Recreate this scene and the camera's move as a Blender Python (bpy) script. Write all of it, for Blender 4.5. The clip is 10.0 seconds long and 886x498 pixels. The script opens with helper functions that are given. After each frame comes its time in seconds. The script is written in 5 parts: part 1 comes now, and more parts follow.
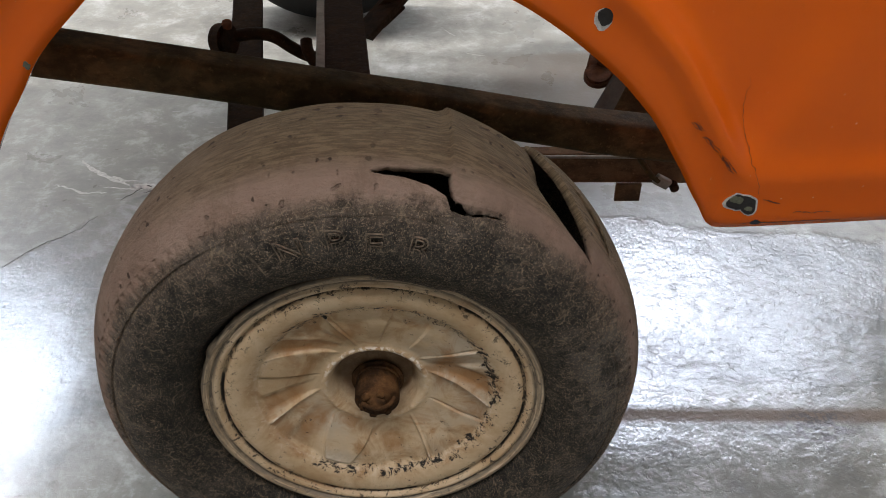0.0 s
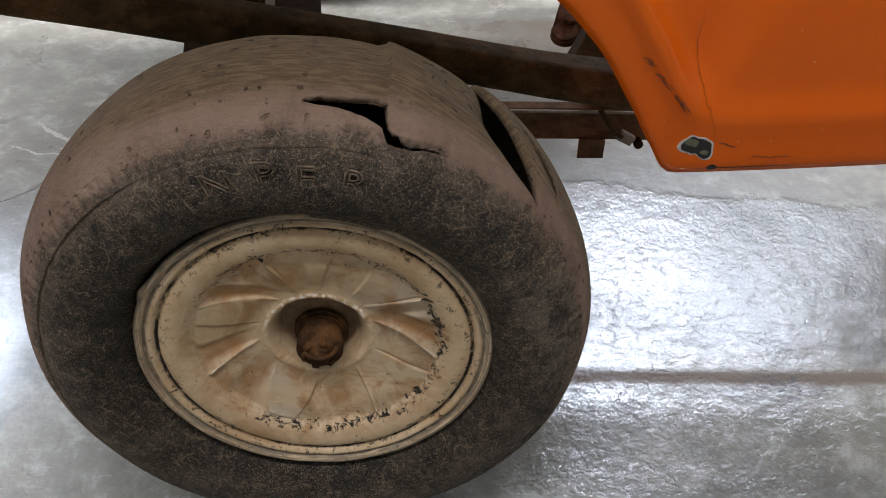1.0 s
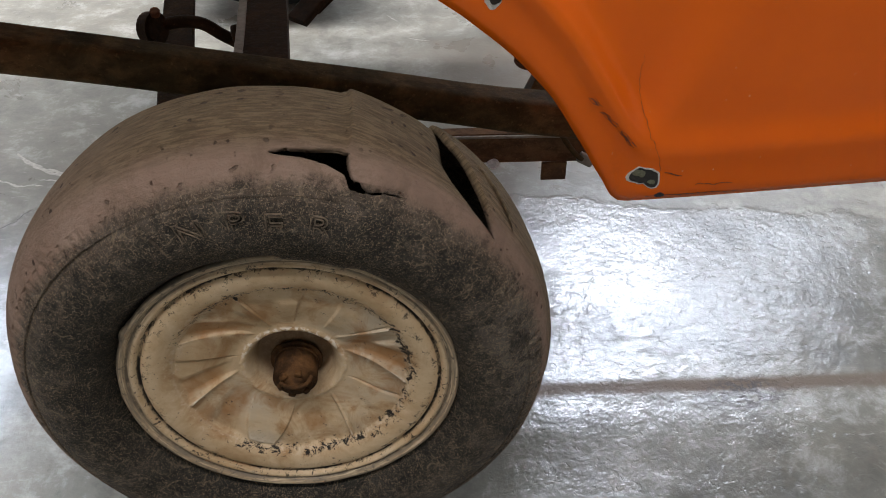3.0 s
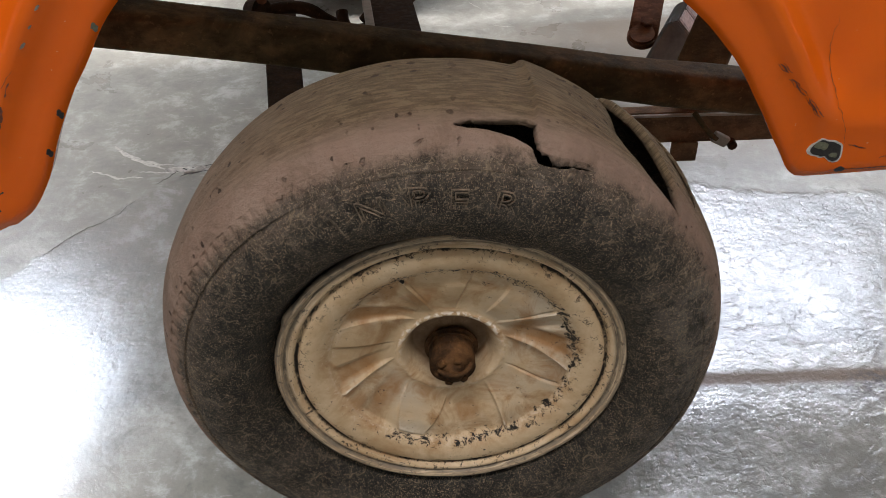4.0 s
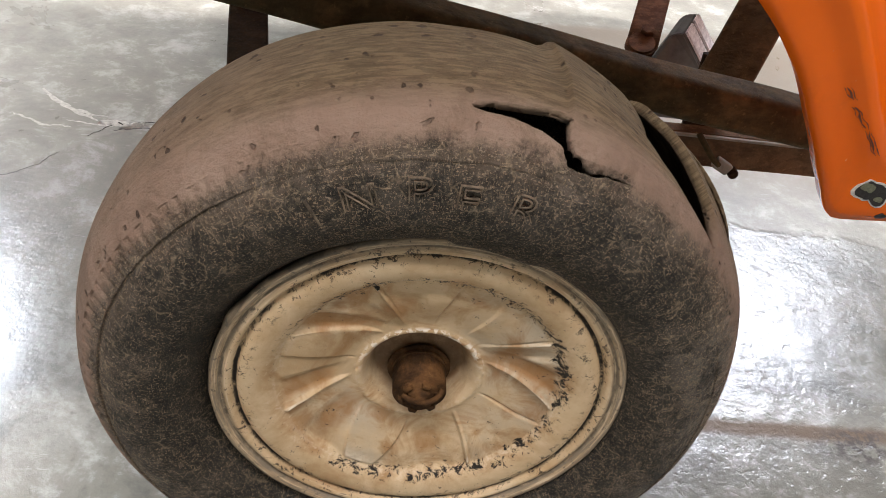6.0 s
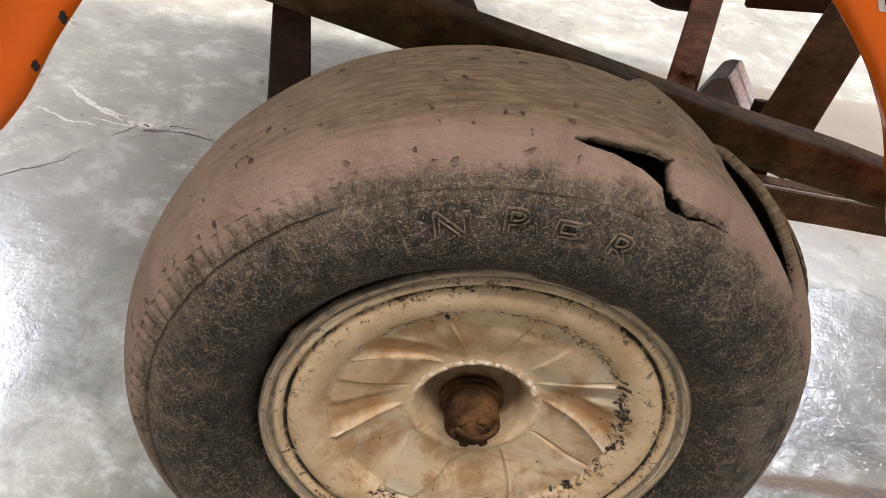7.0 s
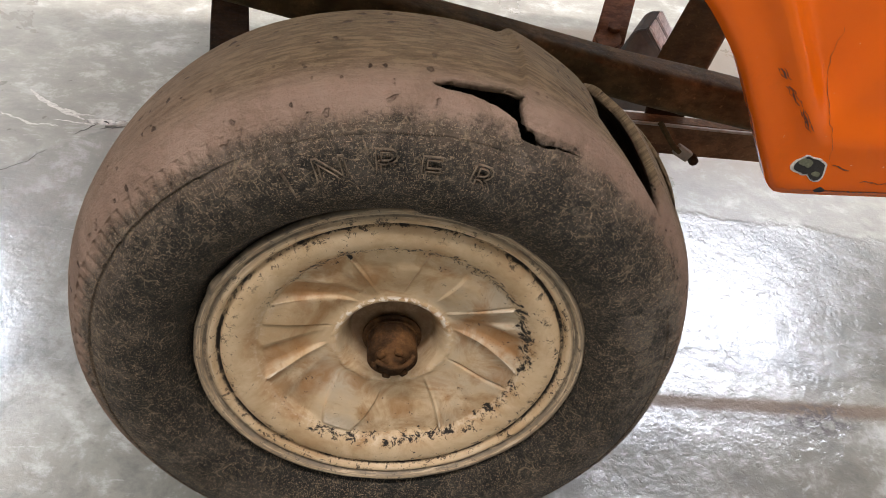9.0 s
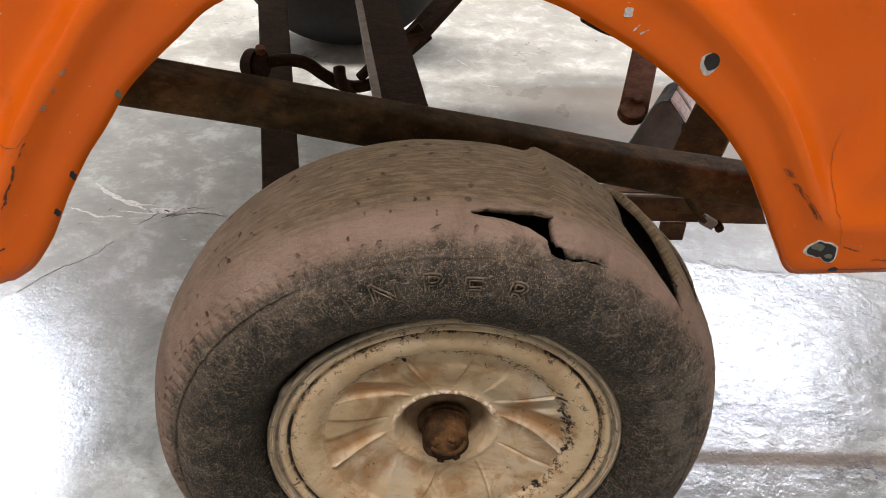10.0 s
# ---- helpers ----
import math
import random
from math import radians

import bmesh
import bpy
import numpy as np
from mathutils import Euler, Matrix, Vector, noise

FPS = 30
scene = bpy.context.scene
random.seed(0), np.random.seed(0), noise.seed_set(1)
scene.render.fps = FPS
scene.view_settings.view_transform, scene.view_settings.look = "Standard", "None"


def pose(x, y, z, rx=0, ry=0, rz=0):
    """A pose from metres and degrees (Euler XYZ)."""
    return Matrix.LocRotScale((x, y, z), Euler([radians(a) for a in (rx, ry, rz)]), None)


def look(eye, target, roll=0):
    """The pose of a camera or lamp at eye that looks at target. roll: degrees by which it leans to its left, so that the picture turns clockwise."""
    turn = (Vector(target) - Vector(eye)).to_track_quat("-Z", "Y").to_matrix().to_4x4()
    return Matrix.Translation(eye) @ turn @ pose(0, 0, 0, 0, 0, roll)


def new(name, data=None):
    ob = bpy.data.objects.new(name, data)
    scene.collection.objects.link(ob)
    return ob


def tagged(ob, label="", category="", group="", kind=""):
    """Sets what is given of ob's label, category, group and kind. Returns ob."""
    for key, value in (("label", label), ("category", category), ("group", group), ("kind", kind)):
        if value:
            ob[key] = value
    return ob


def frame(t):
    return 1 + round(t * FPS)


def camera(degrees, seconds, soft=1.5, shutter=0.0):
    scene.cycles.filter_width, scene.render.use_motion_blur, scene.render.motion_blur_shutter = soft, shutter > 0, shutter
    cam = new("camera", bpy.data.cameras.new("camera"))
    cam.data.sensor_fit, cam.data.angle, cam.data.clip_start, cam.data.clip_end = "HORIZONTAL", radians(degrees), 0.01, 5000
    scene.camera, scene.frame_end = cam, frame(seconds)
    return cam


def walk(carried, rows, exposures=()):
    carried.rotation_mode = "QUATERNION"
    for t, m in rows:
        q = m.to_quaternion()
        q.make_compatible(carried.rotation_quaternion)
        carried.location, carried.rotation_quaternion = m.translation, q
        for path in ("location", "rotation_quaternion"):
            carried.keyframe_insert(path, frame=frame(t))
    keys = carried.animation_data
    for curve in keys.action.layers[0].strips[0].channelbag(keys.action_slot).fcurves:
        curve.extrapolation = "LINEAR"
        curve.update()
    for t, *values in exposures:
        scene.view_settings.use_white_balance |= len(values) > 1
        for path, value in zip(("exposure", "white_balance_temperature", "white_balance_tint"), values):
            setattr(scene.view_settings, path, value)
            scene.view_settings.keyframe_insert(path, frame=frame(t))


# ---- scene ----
cam = camera(56.0, 10.0, soft=0.9)
PATH = [
    (0, (0.0242, -0.5089, 0.7692), (0.0990, 1.0520, -0.4790), 2.03),
    (0.5, (0.0516, -0.5063, 0.7480), (0.1389, 1.0427, -0.5142), 2.60),
    (1, (0.0583, -0.5103, 0.7287), (0.1657, 1.0279, -0.5451), 3.07),
    (1.5, (0.0789, -0.5174, 0.7283), (0.2085, 1.0120, -0.5540), 3.37),
    (2, (0.0857, -0.5139, 0.7250), (0.2230, 1.0100, -0.5629), 3.38),
    (2.2, (0.0916, -0.5175, 0.7232), (0.2286, 1.0079, -0.5630), 3.07),
    (3.3, (0.0425, -0.5254, 0.7829), (0.1776, 1.0166, -0.4836), 1.63),
    (3.5, (0.0052, -0.5120, 0.7726), (0.1022, 1.0293, -0.4983), 0.57),
    (4, (-0.0264, -0.5032, 0.7402), (0.0245, 1.0374, -0.5341), -0.62),
    (4.5, (-0.0748, -0.5004, 0.7617), (-0.0435, 1.0498, -0.5015), -1.11),
    (5, (-0.0614, -0.5083, 0.7644), (0.0200, 1.0365, -0.5033), 0.47),
    (5.2, (-0.0495, -0.5026, 0.7460), (0.0685, 1.0354, -0.5271), 1.43),
    (6.3, (-0.0781, -0.3968, 0.6638), (0.1607, 1.1343, -0.6005), 13.26),
    (6.5, (-0.0979, -0.3932, 0.6584), (0.1470, 1.1480, -0.5924), 14.36),
    (7, (-0.1144, -0.4042, 0.6614), (0.1430, 1.1588, -0.5596), 14.99),
    (7.5, (-0.0895, -0.4375, 0.6439), (0.1791, 1.1182, -0.5840), 14.97),
    (8, (-0.0536, -0.4656, 0.6461), (0.2192, 1.0687, -0.6075), 12.96),
    (8.5, (-0.0405, -0.4713, 0.6694), (0.2190, 1.0646, -0.5850), 11.31),
    (9, (-0.0507, -0.4661, 0.6863), (0.2005, 1.0734, -0.5655), 10.21),
    (9.5, (-0.0672, -0.4776, 0.7350), (0.1574, 1.0874, -0.4899), 7.79),
    (10, (-0.0612, -0.4840, 0.7641), (0.0874, 1.1100, -0.4347), 4.86),
]
EXPOSURES = [(0.0, -0.44, 6200, 18), (2.2, -0.44, 6200, 18), (3.4, -0.42, 6300, 17), (4.2, -0.18, 6350, 19), (5.0, -0.18, 6400, 19), (6.4, 0.40, 6500, 19), (7.5, 0.40, 6500, 20), (8.5, 0.36, 6500, 20), (9.0, 0.25, 6500, 20), (10.0, 0.14, 6450, 20)]
walk(cam, [(t, look(eye, target, roll)) for t, eye, target, roll in PATH], EXPOSURES)

# ---------------------------------------------------------------- world and light
world = bpy.data.worlds.new("world")
scene.world = world
world.use_nodes = True
wn = world.node_tree
sky = wn.nodes.new("ShaderNodeTexSky")
sky.sky_type = "NISHITA"
sky.sun_disc = False
sky.sun_elevation = radians(40)
sky.sun_rotation = radians(20)
wn.nodes["Background"].inputs[1].default_value = 0.10
wn.links.new(sky.outputs[0], wn.nodes["Background"].inputs[0])


def area(name, m, sx, sy, power, colour):
    data = bpy.data.lights.new(name, "AREA")
    data.shape, data.size, data.size_y, data.energy, data.color = "RECTANGLE", sx, sy, power, colour
    ob = new(name, data)
    ob.matrix_world = m
    return ob


DAY = (0.80, 0.92, 1.0)
TUBE = (1.0, 0.975, 0.92)
WALL_Y = 2.35
# daylight through the two tall windows of the far wall
area("daylight_east", pose(1.45, WALL_Y - 0.02, 1.96, -90, 0, 0), 1.4, 1.2, 30, DAY)
# two small brighter lamps added in its opening, for bright spots mirrored in the floor
area("daylight_east_spot", pose(1.10, WALL_Y - 0.03, 2.08, -90, 0, 0), 0.42, 0.46, 28, DAY)
area("daylight_east_spot", pose(1.93, WALL_Y - 0.03, 2.00, -90, 0, 0), 0.22, 0.26, 7, DAY)
area("daylight_west", pose(-2.20, WALL_Y - 0.02, 2.50, -90, 0, 0), 1.3, 1.45, 80, DAY)
# ceiling tubes: over the far side and behind the camera
area("tube_far", pose(-0.9, 1.75, 3.3, 0, 0, 0), 3.6, 0.16, 275, TUBE)
area("tube_near", pose(-0.3, -1.15, 3.3, 0, 0, 0), 3.6, 0.16, 98, TUBE)

# ---------------------------------------------------------------- materials


def material(name):
    m = bpy.data.materials.new(name)
    m.use_nodes = True
    t = m.node_tree
    return m, t, t.nodes["Principled BSDF"]


def node(t, kind, **values):
    n = t.nodes.new(kind)
    for key, value in values.items():
        n.inputs[key.replace("_", " ")].default_value = value
    return n


def coords(t, kind="Object", scale=(1, 1, 1)):
    c = t.nodes.new("ShaderNodeTexCoord")
    m = t.nodes.new("ShaderNodeMapping")
    m.inputs["Scale"].default_value = scale
    t.links.new(c.outputs[kind], m.inputs[0])
    return m.outputs[0]


def noise_of(t, vec, scale, detail=6, rough=0.6, distortion=0.0):
    n = node(t, "ShaderNodeTexNoise", Scale=scale, Detail=detail, Roughness=rough, Distortion=distortion)
    t.links.new(vec, n.inputs["Vector"])
    return n.outputs[0]


def ramp(t, fac, stops):
    n = t.nodes.new("ShaderNodeValToRGB")
    e = n.color_ramp.elements
    while len(e) < len(stops):
        e.new(0.5)
    for s, (p, c) in zip(e, stops):
        s.position = p
        s.color = (*c, 1) if isinstance(c, tuple) else (c, c, c, 1)
    t.links.new(fac, n.inputs[0])
    return n.outputs[0]


def mix(t, fac, a, b, mode="MIX"):
    n = t.nodes.new("ShaderNodeMix")
    n.data_type, n.blend_type = "RGBA", mode
    for i, v in ((0, fac), (6, a), (7, b)):
        if isinstance(v, (tuple, float, int)):
            n.inputs[i].default_value = (*v, 1) if isinstance(v, tuple) else v
        else:
            t.links.new(v, n.inputs[i])
    return n.outputs[2]


def calc(t, op, a, b=0.0, clamp=False):
    n = t.nodes.new("ShaderNodeMath")
    n.operation, n.use_clamp = op, clamp
    for i, v in ((0, a), (1, b)):
        if isinstance(v, (float, int)):
            n.inputs[i].default_value = v
        else:
            t.links.new(v, n.inputs[i])
    return n.outputs[0]


def span(t, value, lo, hi, a=0.0, b=1.0):
    """value mapped smoothly from lo..hi to a..b"""
    n = t.nodes.new("ShaderNodeMapRange")
    n.interpolation_type = "SMOOTHSTEP"
    for i, v in ((1, lo), (2, hi), (3, a), (4, b)):
        n.inputs[i].default_value = v
    t.links.new(value, n.inputs[0])
    return n.outputs[0]


def bump(t, bsdf, height, strength, distance):
    n = t.nodes.new("ShaderNodeBump")
    n.inputs["Strength"].default_value, n.inputs["Distance"].default_value = strength, distance
    t.links.new(height, n.inputs["Height"])
    t.links.new(n.outputs[0], bsdf.inputs["Normal"])
    return n


def split(t, vec):
    n = t.nodes.new("ShaderNodeSeparateXYZ")
    t.links.new(vec, n.inputs[0])
    return n.outputs


def put(t, bsdf, **links):
    for key, v in links.items():
        s = bsdf.inputs[key.replace("_", " ")]
        if isinstance(v, (float, int)):
            s.default_value = v
        elif isinstance(v, tuple):
            s.default_value = (*v, 1)
        else:
            t.links.new(v, s)


def make_concrete():
    m, t, b = material("polished_concrete")
    v = coords(t)
    x, y, z = split(t, v)
    big = noise_of(t, v, 1.3, 8, 0.62, 0.6)
    mid = noise_of(t, v, 6.0, 8, 0.65, 0.3)
    fine = noise_of(t, v, 60, 6, 0.7)
    grit = noise_of(t, v, 170, 4, 0.7)
    base = ramp(t, big, [(0.36, (0.185, 0.183, 0.150)), (0.5, (0.255, 0.255, 0.215)), (0.64, (0.335, 0.340, 0.300))])
    dark = ramp(t, mid, [(0.36, 1.0), (0.54, 0.0)])
    col = mix(t, calc(t, "MULTIPLY", dark, 0.6), base, (0.185, 0.180, 0.155))
    cloud = noise_of(t, v, 15, 9, 0.74, 0.25)
    col = mix(t, ramp(t, cloud, [(0.38, 0.85), (0.50, 0.0)]), col, (0.150, 0.149, 0.130))
    col = mix(t, ramp(t, cloud, [(0.52, 0.0), (0.64, 0.75)]), col, (0.50, 0.51, 0.485))
    speck = ramp(t, fine, [(0.30, 1.0), (0.40, 0.0)])
    col = mix(t, calc(t, "MULTIPLY", speck, 0.45), col, (0.12, 0.11, 0.095))
    # thin pale scrapes where things were dragged
    drag = noise_of(t, coords(t, scale=(1, 4.5, 1)), 26, 7, 0.75, 0.2)
    col = mix(t, calc(t, "MULTIPLY", ramp(t, drag, [(0.60, 0.0), (0.66, 1.0)]), 0.4), col, (0.58, 0.585, 0.56))
    # brown line that runs along the floor beside the car, with an oil stain on it
    wob = calc(t, "MULTIPLY", calc(t, "SUBTRACT", mid, 0.5), 0.02)
    d = calc(t, "ABSOLUTE", calc(t, "SUBTRACT", calc(t, "ADD", y, wob), 0.137))
    line = calc(t, "MULTIPLY", span(t, d, 0.004, 0.020, 1.0, 0.0), calc(t, "MULTIPLY", span(t, x, 0.05, 0.22), span(t, x, 0.45, 0.85, 1.0, 0.7)))
    col = mix(t, calc(t, "MULTIPLY", line, 0.97), col, (0.105, 0.068, 0.038))
    ox, oy = calc(t, "SUBTRACT", x, 0.51), calc(t, "SUBTRACT", y, 0.122)
    far = calc(t, "SQRT", calc(t, "ADD", calc(t, "MULTIPLY", ox, calc(t, "MULTIPLY", ox, 0.25)), calc(t, "MULTIPLY", oy, oy)))
    oil = calc(t, "MULTIPLY", span(t, far, 0.010, 0.035, 1.0, 0.0), ramp(t, noise_of(t, v, 75, 4, 0.7), [(0.44, 0.0), (0.56, 1.0)]))
    col = mix(t, calc(t, "MULTIPLY", oil, 0.95), col, (0.05, 0.04, 0.035))
    # shade under the car, painted into the floor as brown, ending on the far side
    shade_edge = calc(t, "SUBTRACT", calc(t, "ADD", 1.100, calc(t, "MULTIPLY", x, 0.085)), y)
    shade_edge = calc(t, "ADD", shade_edge, calc(t, "MULTIPLY", calc(t, "SUBTRACT", mid, 0.5), 0.03))
    painted_shade = calc(t, "MULTIPLY", calc(t, "MULTIPLY", span(t, shade_edge, -0.004, 0.022), span(t, y, 0.55, 0.72)), span(t, x, 0.02, 0.45, 0.0, 1.0))
    col = mix(t, calc(t, "MULTIPLY", painted_shade, 0.92), col, mix(t, big, (0.13, 0.092, 0.056), (0.22, 0.165, 0.110)))
    # two pours: the nearer one is sealed and glossy, the farther one duller; the seam is the crack
    left = calc(t, "ADD", 0.600, calc(t, "MULTIPLY", calc(t, "ADD", x, 0.393), 1.16))
    right = calc(t, "SUBTRACT", 0.572, calc(t, "MULTIPLY", x, 0.12))
    seam = calc(t, "MINIMUM", left, right)
    edge = calc(t, "ADD", calc(t, "SUBTRACT", seam, y), calc(t, "MULTIPLY", calc(t, "SUBTRACT", noise_of(t, v, 9, 5, 0.6), 0.5), 0.12))
    near = span(t, edge, -0.004, 0.012)
    # the farther pour is also made paler, in place of light missing there
    col = mix(t, calc(t, "MULTIPLY", calc(t, "SUBTRACT", 1.0, near), 0.22), col, (0.47, 0.465, 0.415))
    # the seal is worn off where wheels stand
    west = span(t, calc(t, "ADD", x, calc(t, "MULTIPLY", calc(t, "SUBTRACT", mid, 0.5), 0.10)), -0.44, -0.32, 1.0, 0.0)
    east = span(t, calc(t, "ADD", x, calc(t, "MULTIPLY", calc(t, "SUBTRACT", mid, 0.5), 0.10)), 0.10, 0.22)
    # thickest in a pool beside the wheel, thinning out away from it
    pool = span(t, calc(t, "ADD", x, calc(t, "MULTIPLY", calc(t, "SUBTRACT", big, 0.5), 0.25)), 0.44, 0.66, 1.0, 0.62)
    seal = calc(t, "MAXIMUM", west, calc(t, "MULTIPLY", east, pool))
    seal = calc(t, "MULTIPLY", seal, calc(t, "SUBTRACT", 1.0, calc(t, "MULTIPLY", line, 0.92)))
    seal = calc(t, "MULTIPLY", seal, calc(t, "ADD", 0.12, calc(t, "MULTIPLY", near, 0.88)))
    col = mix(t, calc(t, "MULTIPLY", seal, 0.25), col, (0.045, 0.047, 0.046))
    rough = calc(t, "ADD", span(t, mid, 0.3, 0.7, 0.26, 0.40), calc(t, "MULTIPLY", line, 0.25))
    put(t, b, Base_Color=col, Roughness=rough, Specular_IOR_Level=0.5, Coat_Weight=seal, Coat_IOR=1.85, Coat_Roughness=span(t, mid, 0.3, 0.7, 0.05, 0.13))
    # trowelled, pitted surface, rippled most where the seal is thick
    ripple = noise_of(t, coords(t, scale=(1, 1.2, 1)), 52, 5, 0.58, 0.4)
    pit = ramp(t, noise_of(t, v, 85, 4, 0.6, 0.4), [(0.33, 0.0), (0.42, 1.0)])
    rough_side = calc(t, "MULTIPLY", east, near)
    wave = calc(t, "MULTIPLY", calc(t, "ADD", ripple, calc(t, "MULTIPLY", pit, 0.26)), calc(t, "ADD", 0.10, calc(t, "MULTIPLY", rough_side, calc(t, "MULTIPLY", ramp(t, mid, [(0.38, 0.45), (0.60, 1.0)]), 0.40))))
    hgt = calc(t, "ADD", wave, calc(t, "MULTIPLY", mid, 0.5))
    hgt = calc(t, "ADD", hgt, calc(t, "MULTIPLY", near, 0.05))
    bm = bump(t, b, calc(t, "ADD", hgt, calc(t, "MULTIPLY", grit, 0.10)), 0.40, 0.006)
    t.links.new(bm.outputs[0], b.inputs["Coat Normal"])
    return m


def make_plaster(name, c):
    m, t, b = material(name)
    v = coords(t)
    n = noise_of(t, v, 2.0, 8)
    put(t, b, Base_Color=ramp(t, n, [(0.3, tuple(k * 0.85 for k in c)), (0.7, c)]), Roughness=0.85)
    bump(t, b, noise_of(t, v, 40, 5), 0.2, 0.004)
    return m


def make_orange():
    m, t, b = material("orange_paint")
    v = coords(t)
    n = noise_of(t, v, 5, 6)
    col = ramp(t, n, [(0.3, (0.70, 0.114, 0.0012)), (0.7, (0.80, 0.140, 0.0015))])
    dust = ramp(t, noise_of(t, v, 210, 3, 0.6), [(0.735, 0.0), (0.76, 1.0)])
    col = mix(t, calc(t, "MULTIPLY", dust, 0.7), col, (0.75, 0.5, 0.3))
    grime = ramp(t, noise_of(t, coords(t, scale=(1, 1, 0.6)), 14, 7, 0.7), [(0.60, 0.0), (0.78, 1.0)])
    col = mix(t, calc(t, "MULTIPLY", grime, 0.35), col, (0.30, 0.07, 0.01))
    put(t, b, Base_Color=col, Roughness=span(t, n, 0.3, 0.7, 0.17, 0.27), Specular_IOR_Level=0.32)
    bump(t, b, calc(t, "ADD", noise_of(t, v, 9, 3), calc(t, "MULTIPLY", dust, 0.06)), 0.12, 0.01)
    return m


def make_flat(name, c, rough=0.7, metal=0.0, scale=60.0, spread=0.35):
    m, t, b = material(name)
    v = coords(t)
    n = noise_of(t, v, scale, 6, 0.65)
    put(t, b, Base_Color=ramp(t, n, [(0.3, tuple(k * (1 - spread) for k in c)), (0.7, tuple(min(1, k * (1 + spread)) for k in c))]), Roughness=rough, Metallic=metal)
    bump(t, b, n, 0.35, 0.002)
    return m


def make_rust(name, base, rust, amount=0.5):
    m, t, b = material(name)
    v = coords(t)
    patch = ramp(t, noise_of(t, v, 22, 8, 0.7, 0.5), [(0.62 - amount * 0.35, 0.0), (0.80 - amount * 0.30, 1.0)])
    fine = noise_of(t, v, 190, 6, 0.7)
    streak = noise_of(t, coords(t, scale=(1, 2, 2)), 34, 7, 0.7)
    col = mix(t, patch, base, rust)
    col = mix(t, ramp(t, streak, [(0.40, 0.6), (0.54, 0.0)]), col, tuple(k * 0.4 for k in base))
    col = mix(t, ramp(t, fine, [(0.58, 0.0), (0.75, 0.5)]), col, tuple(min(1, k * 1.9 + 0.02) for k in rust))
    put(t, b, Base_Color=col, Roughness=span(t, fine, 0.3, 0.7, 0.62, 0.9), Specular_IOR_Level=0.1)
    bump(t, b, calc(t, "ADD", fine, streak), 0.5, 0.0015)
    return m


def wheel_polar(t):
    """radius from the axle, and the angle, in the wheel's own space"""
    v = coords(t)
    x, y, z = split(t, v)
    r = calc(t, "SQRT", calc(t, "ADD", calc(t, "MULTIPLY", x, x), calc(t, "MULTIPLY", z, z)))
    a = calc(t, "ARCTAN2", x, z)
    return v, x, y, z, r, a


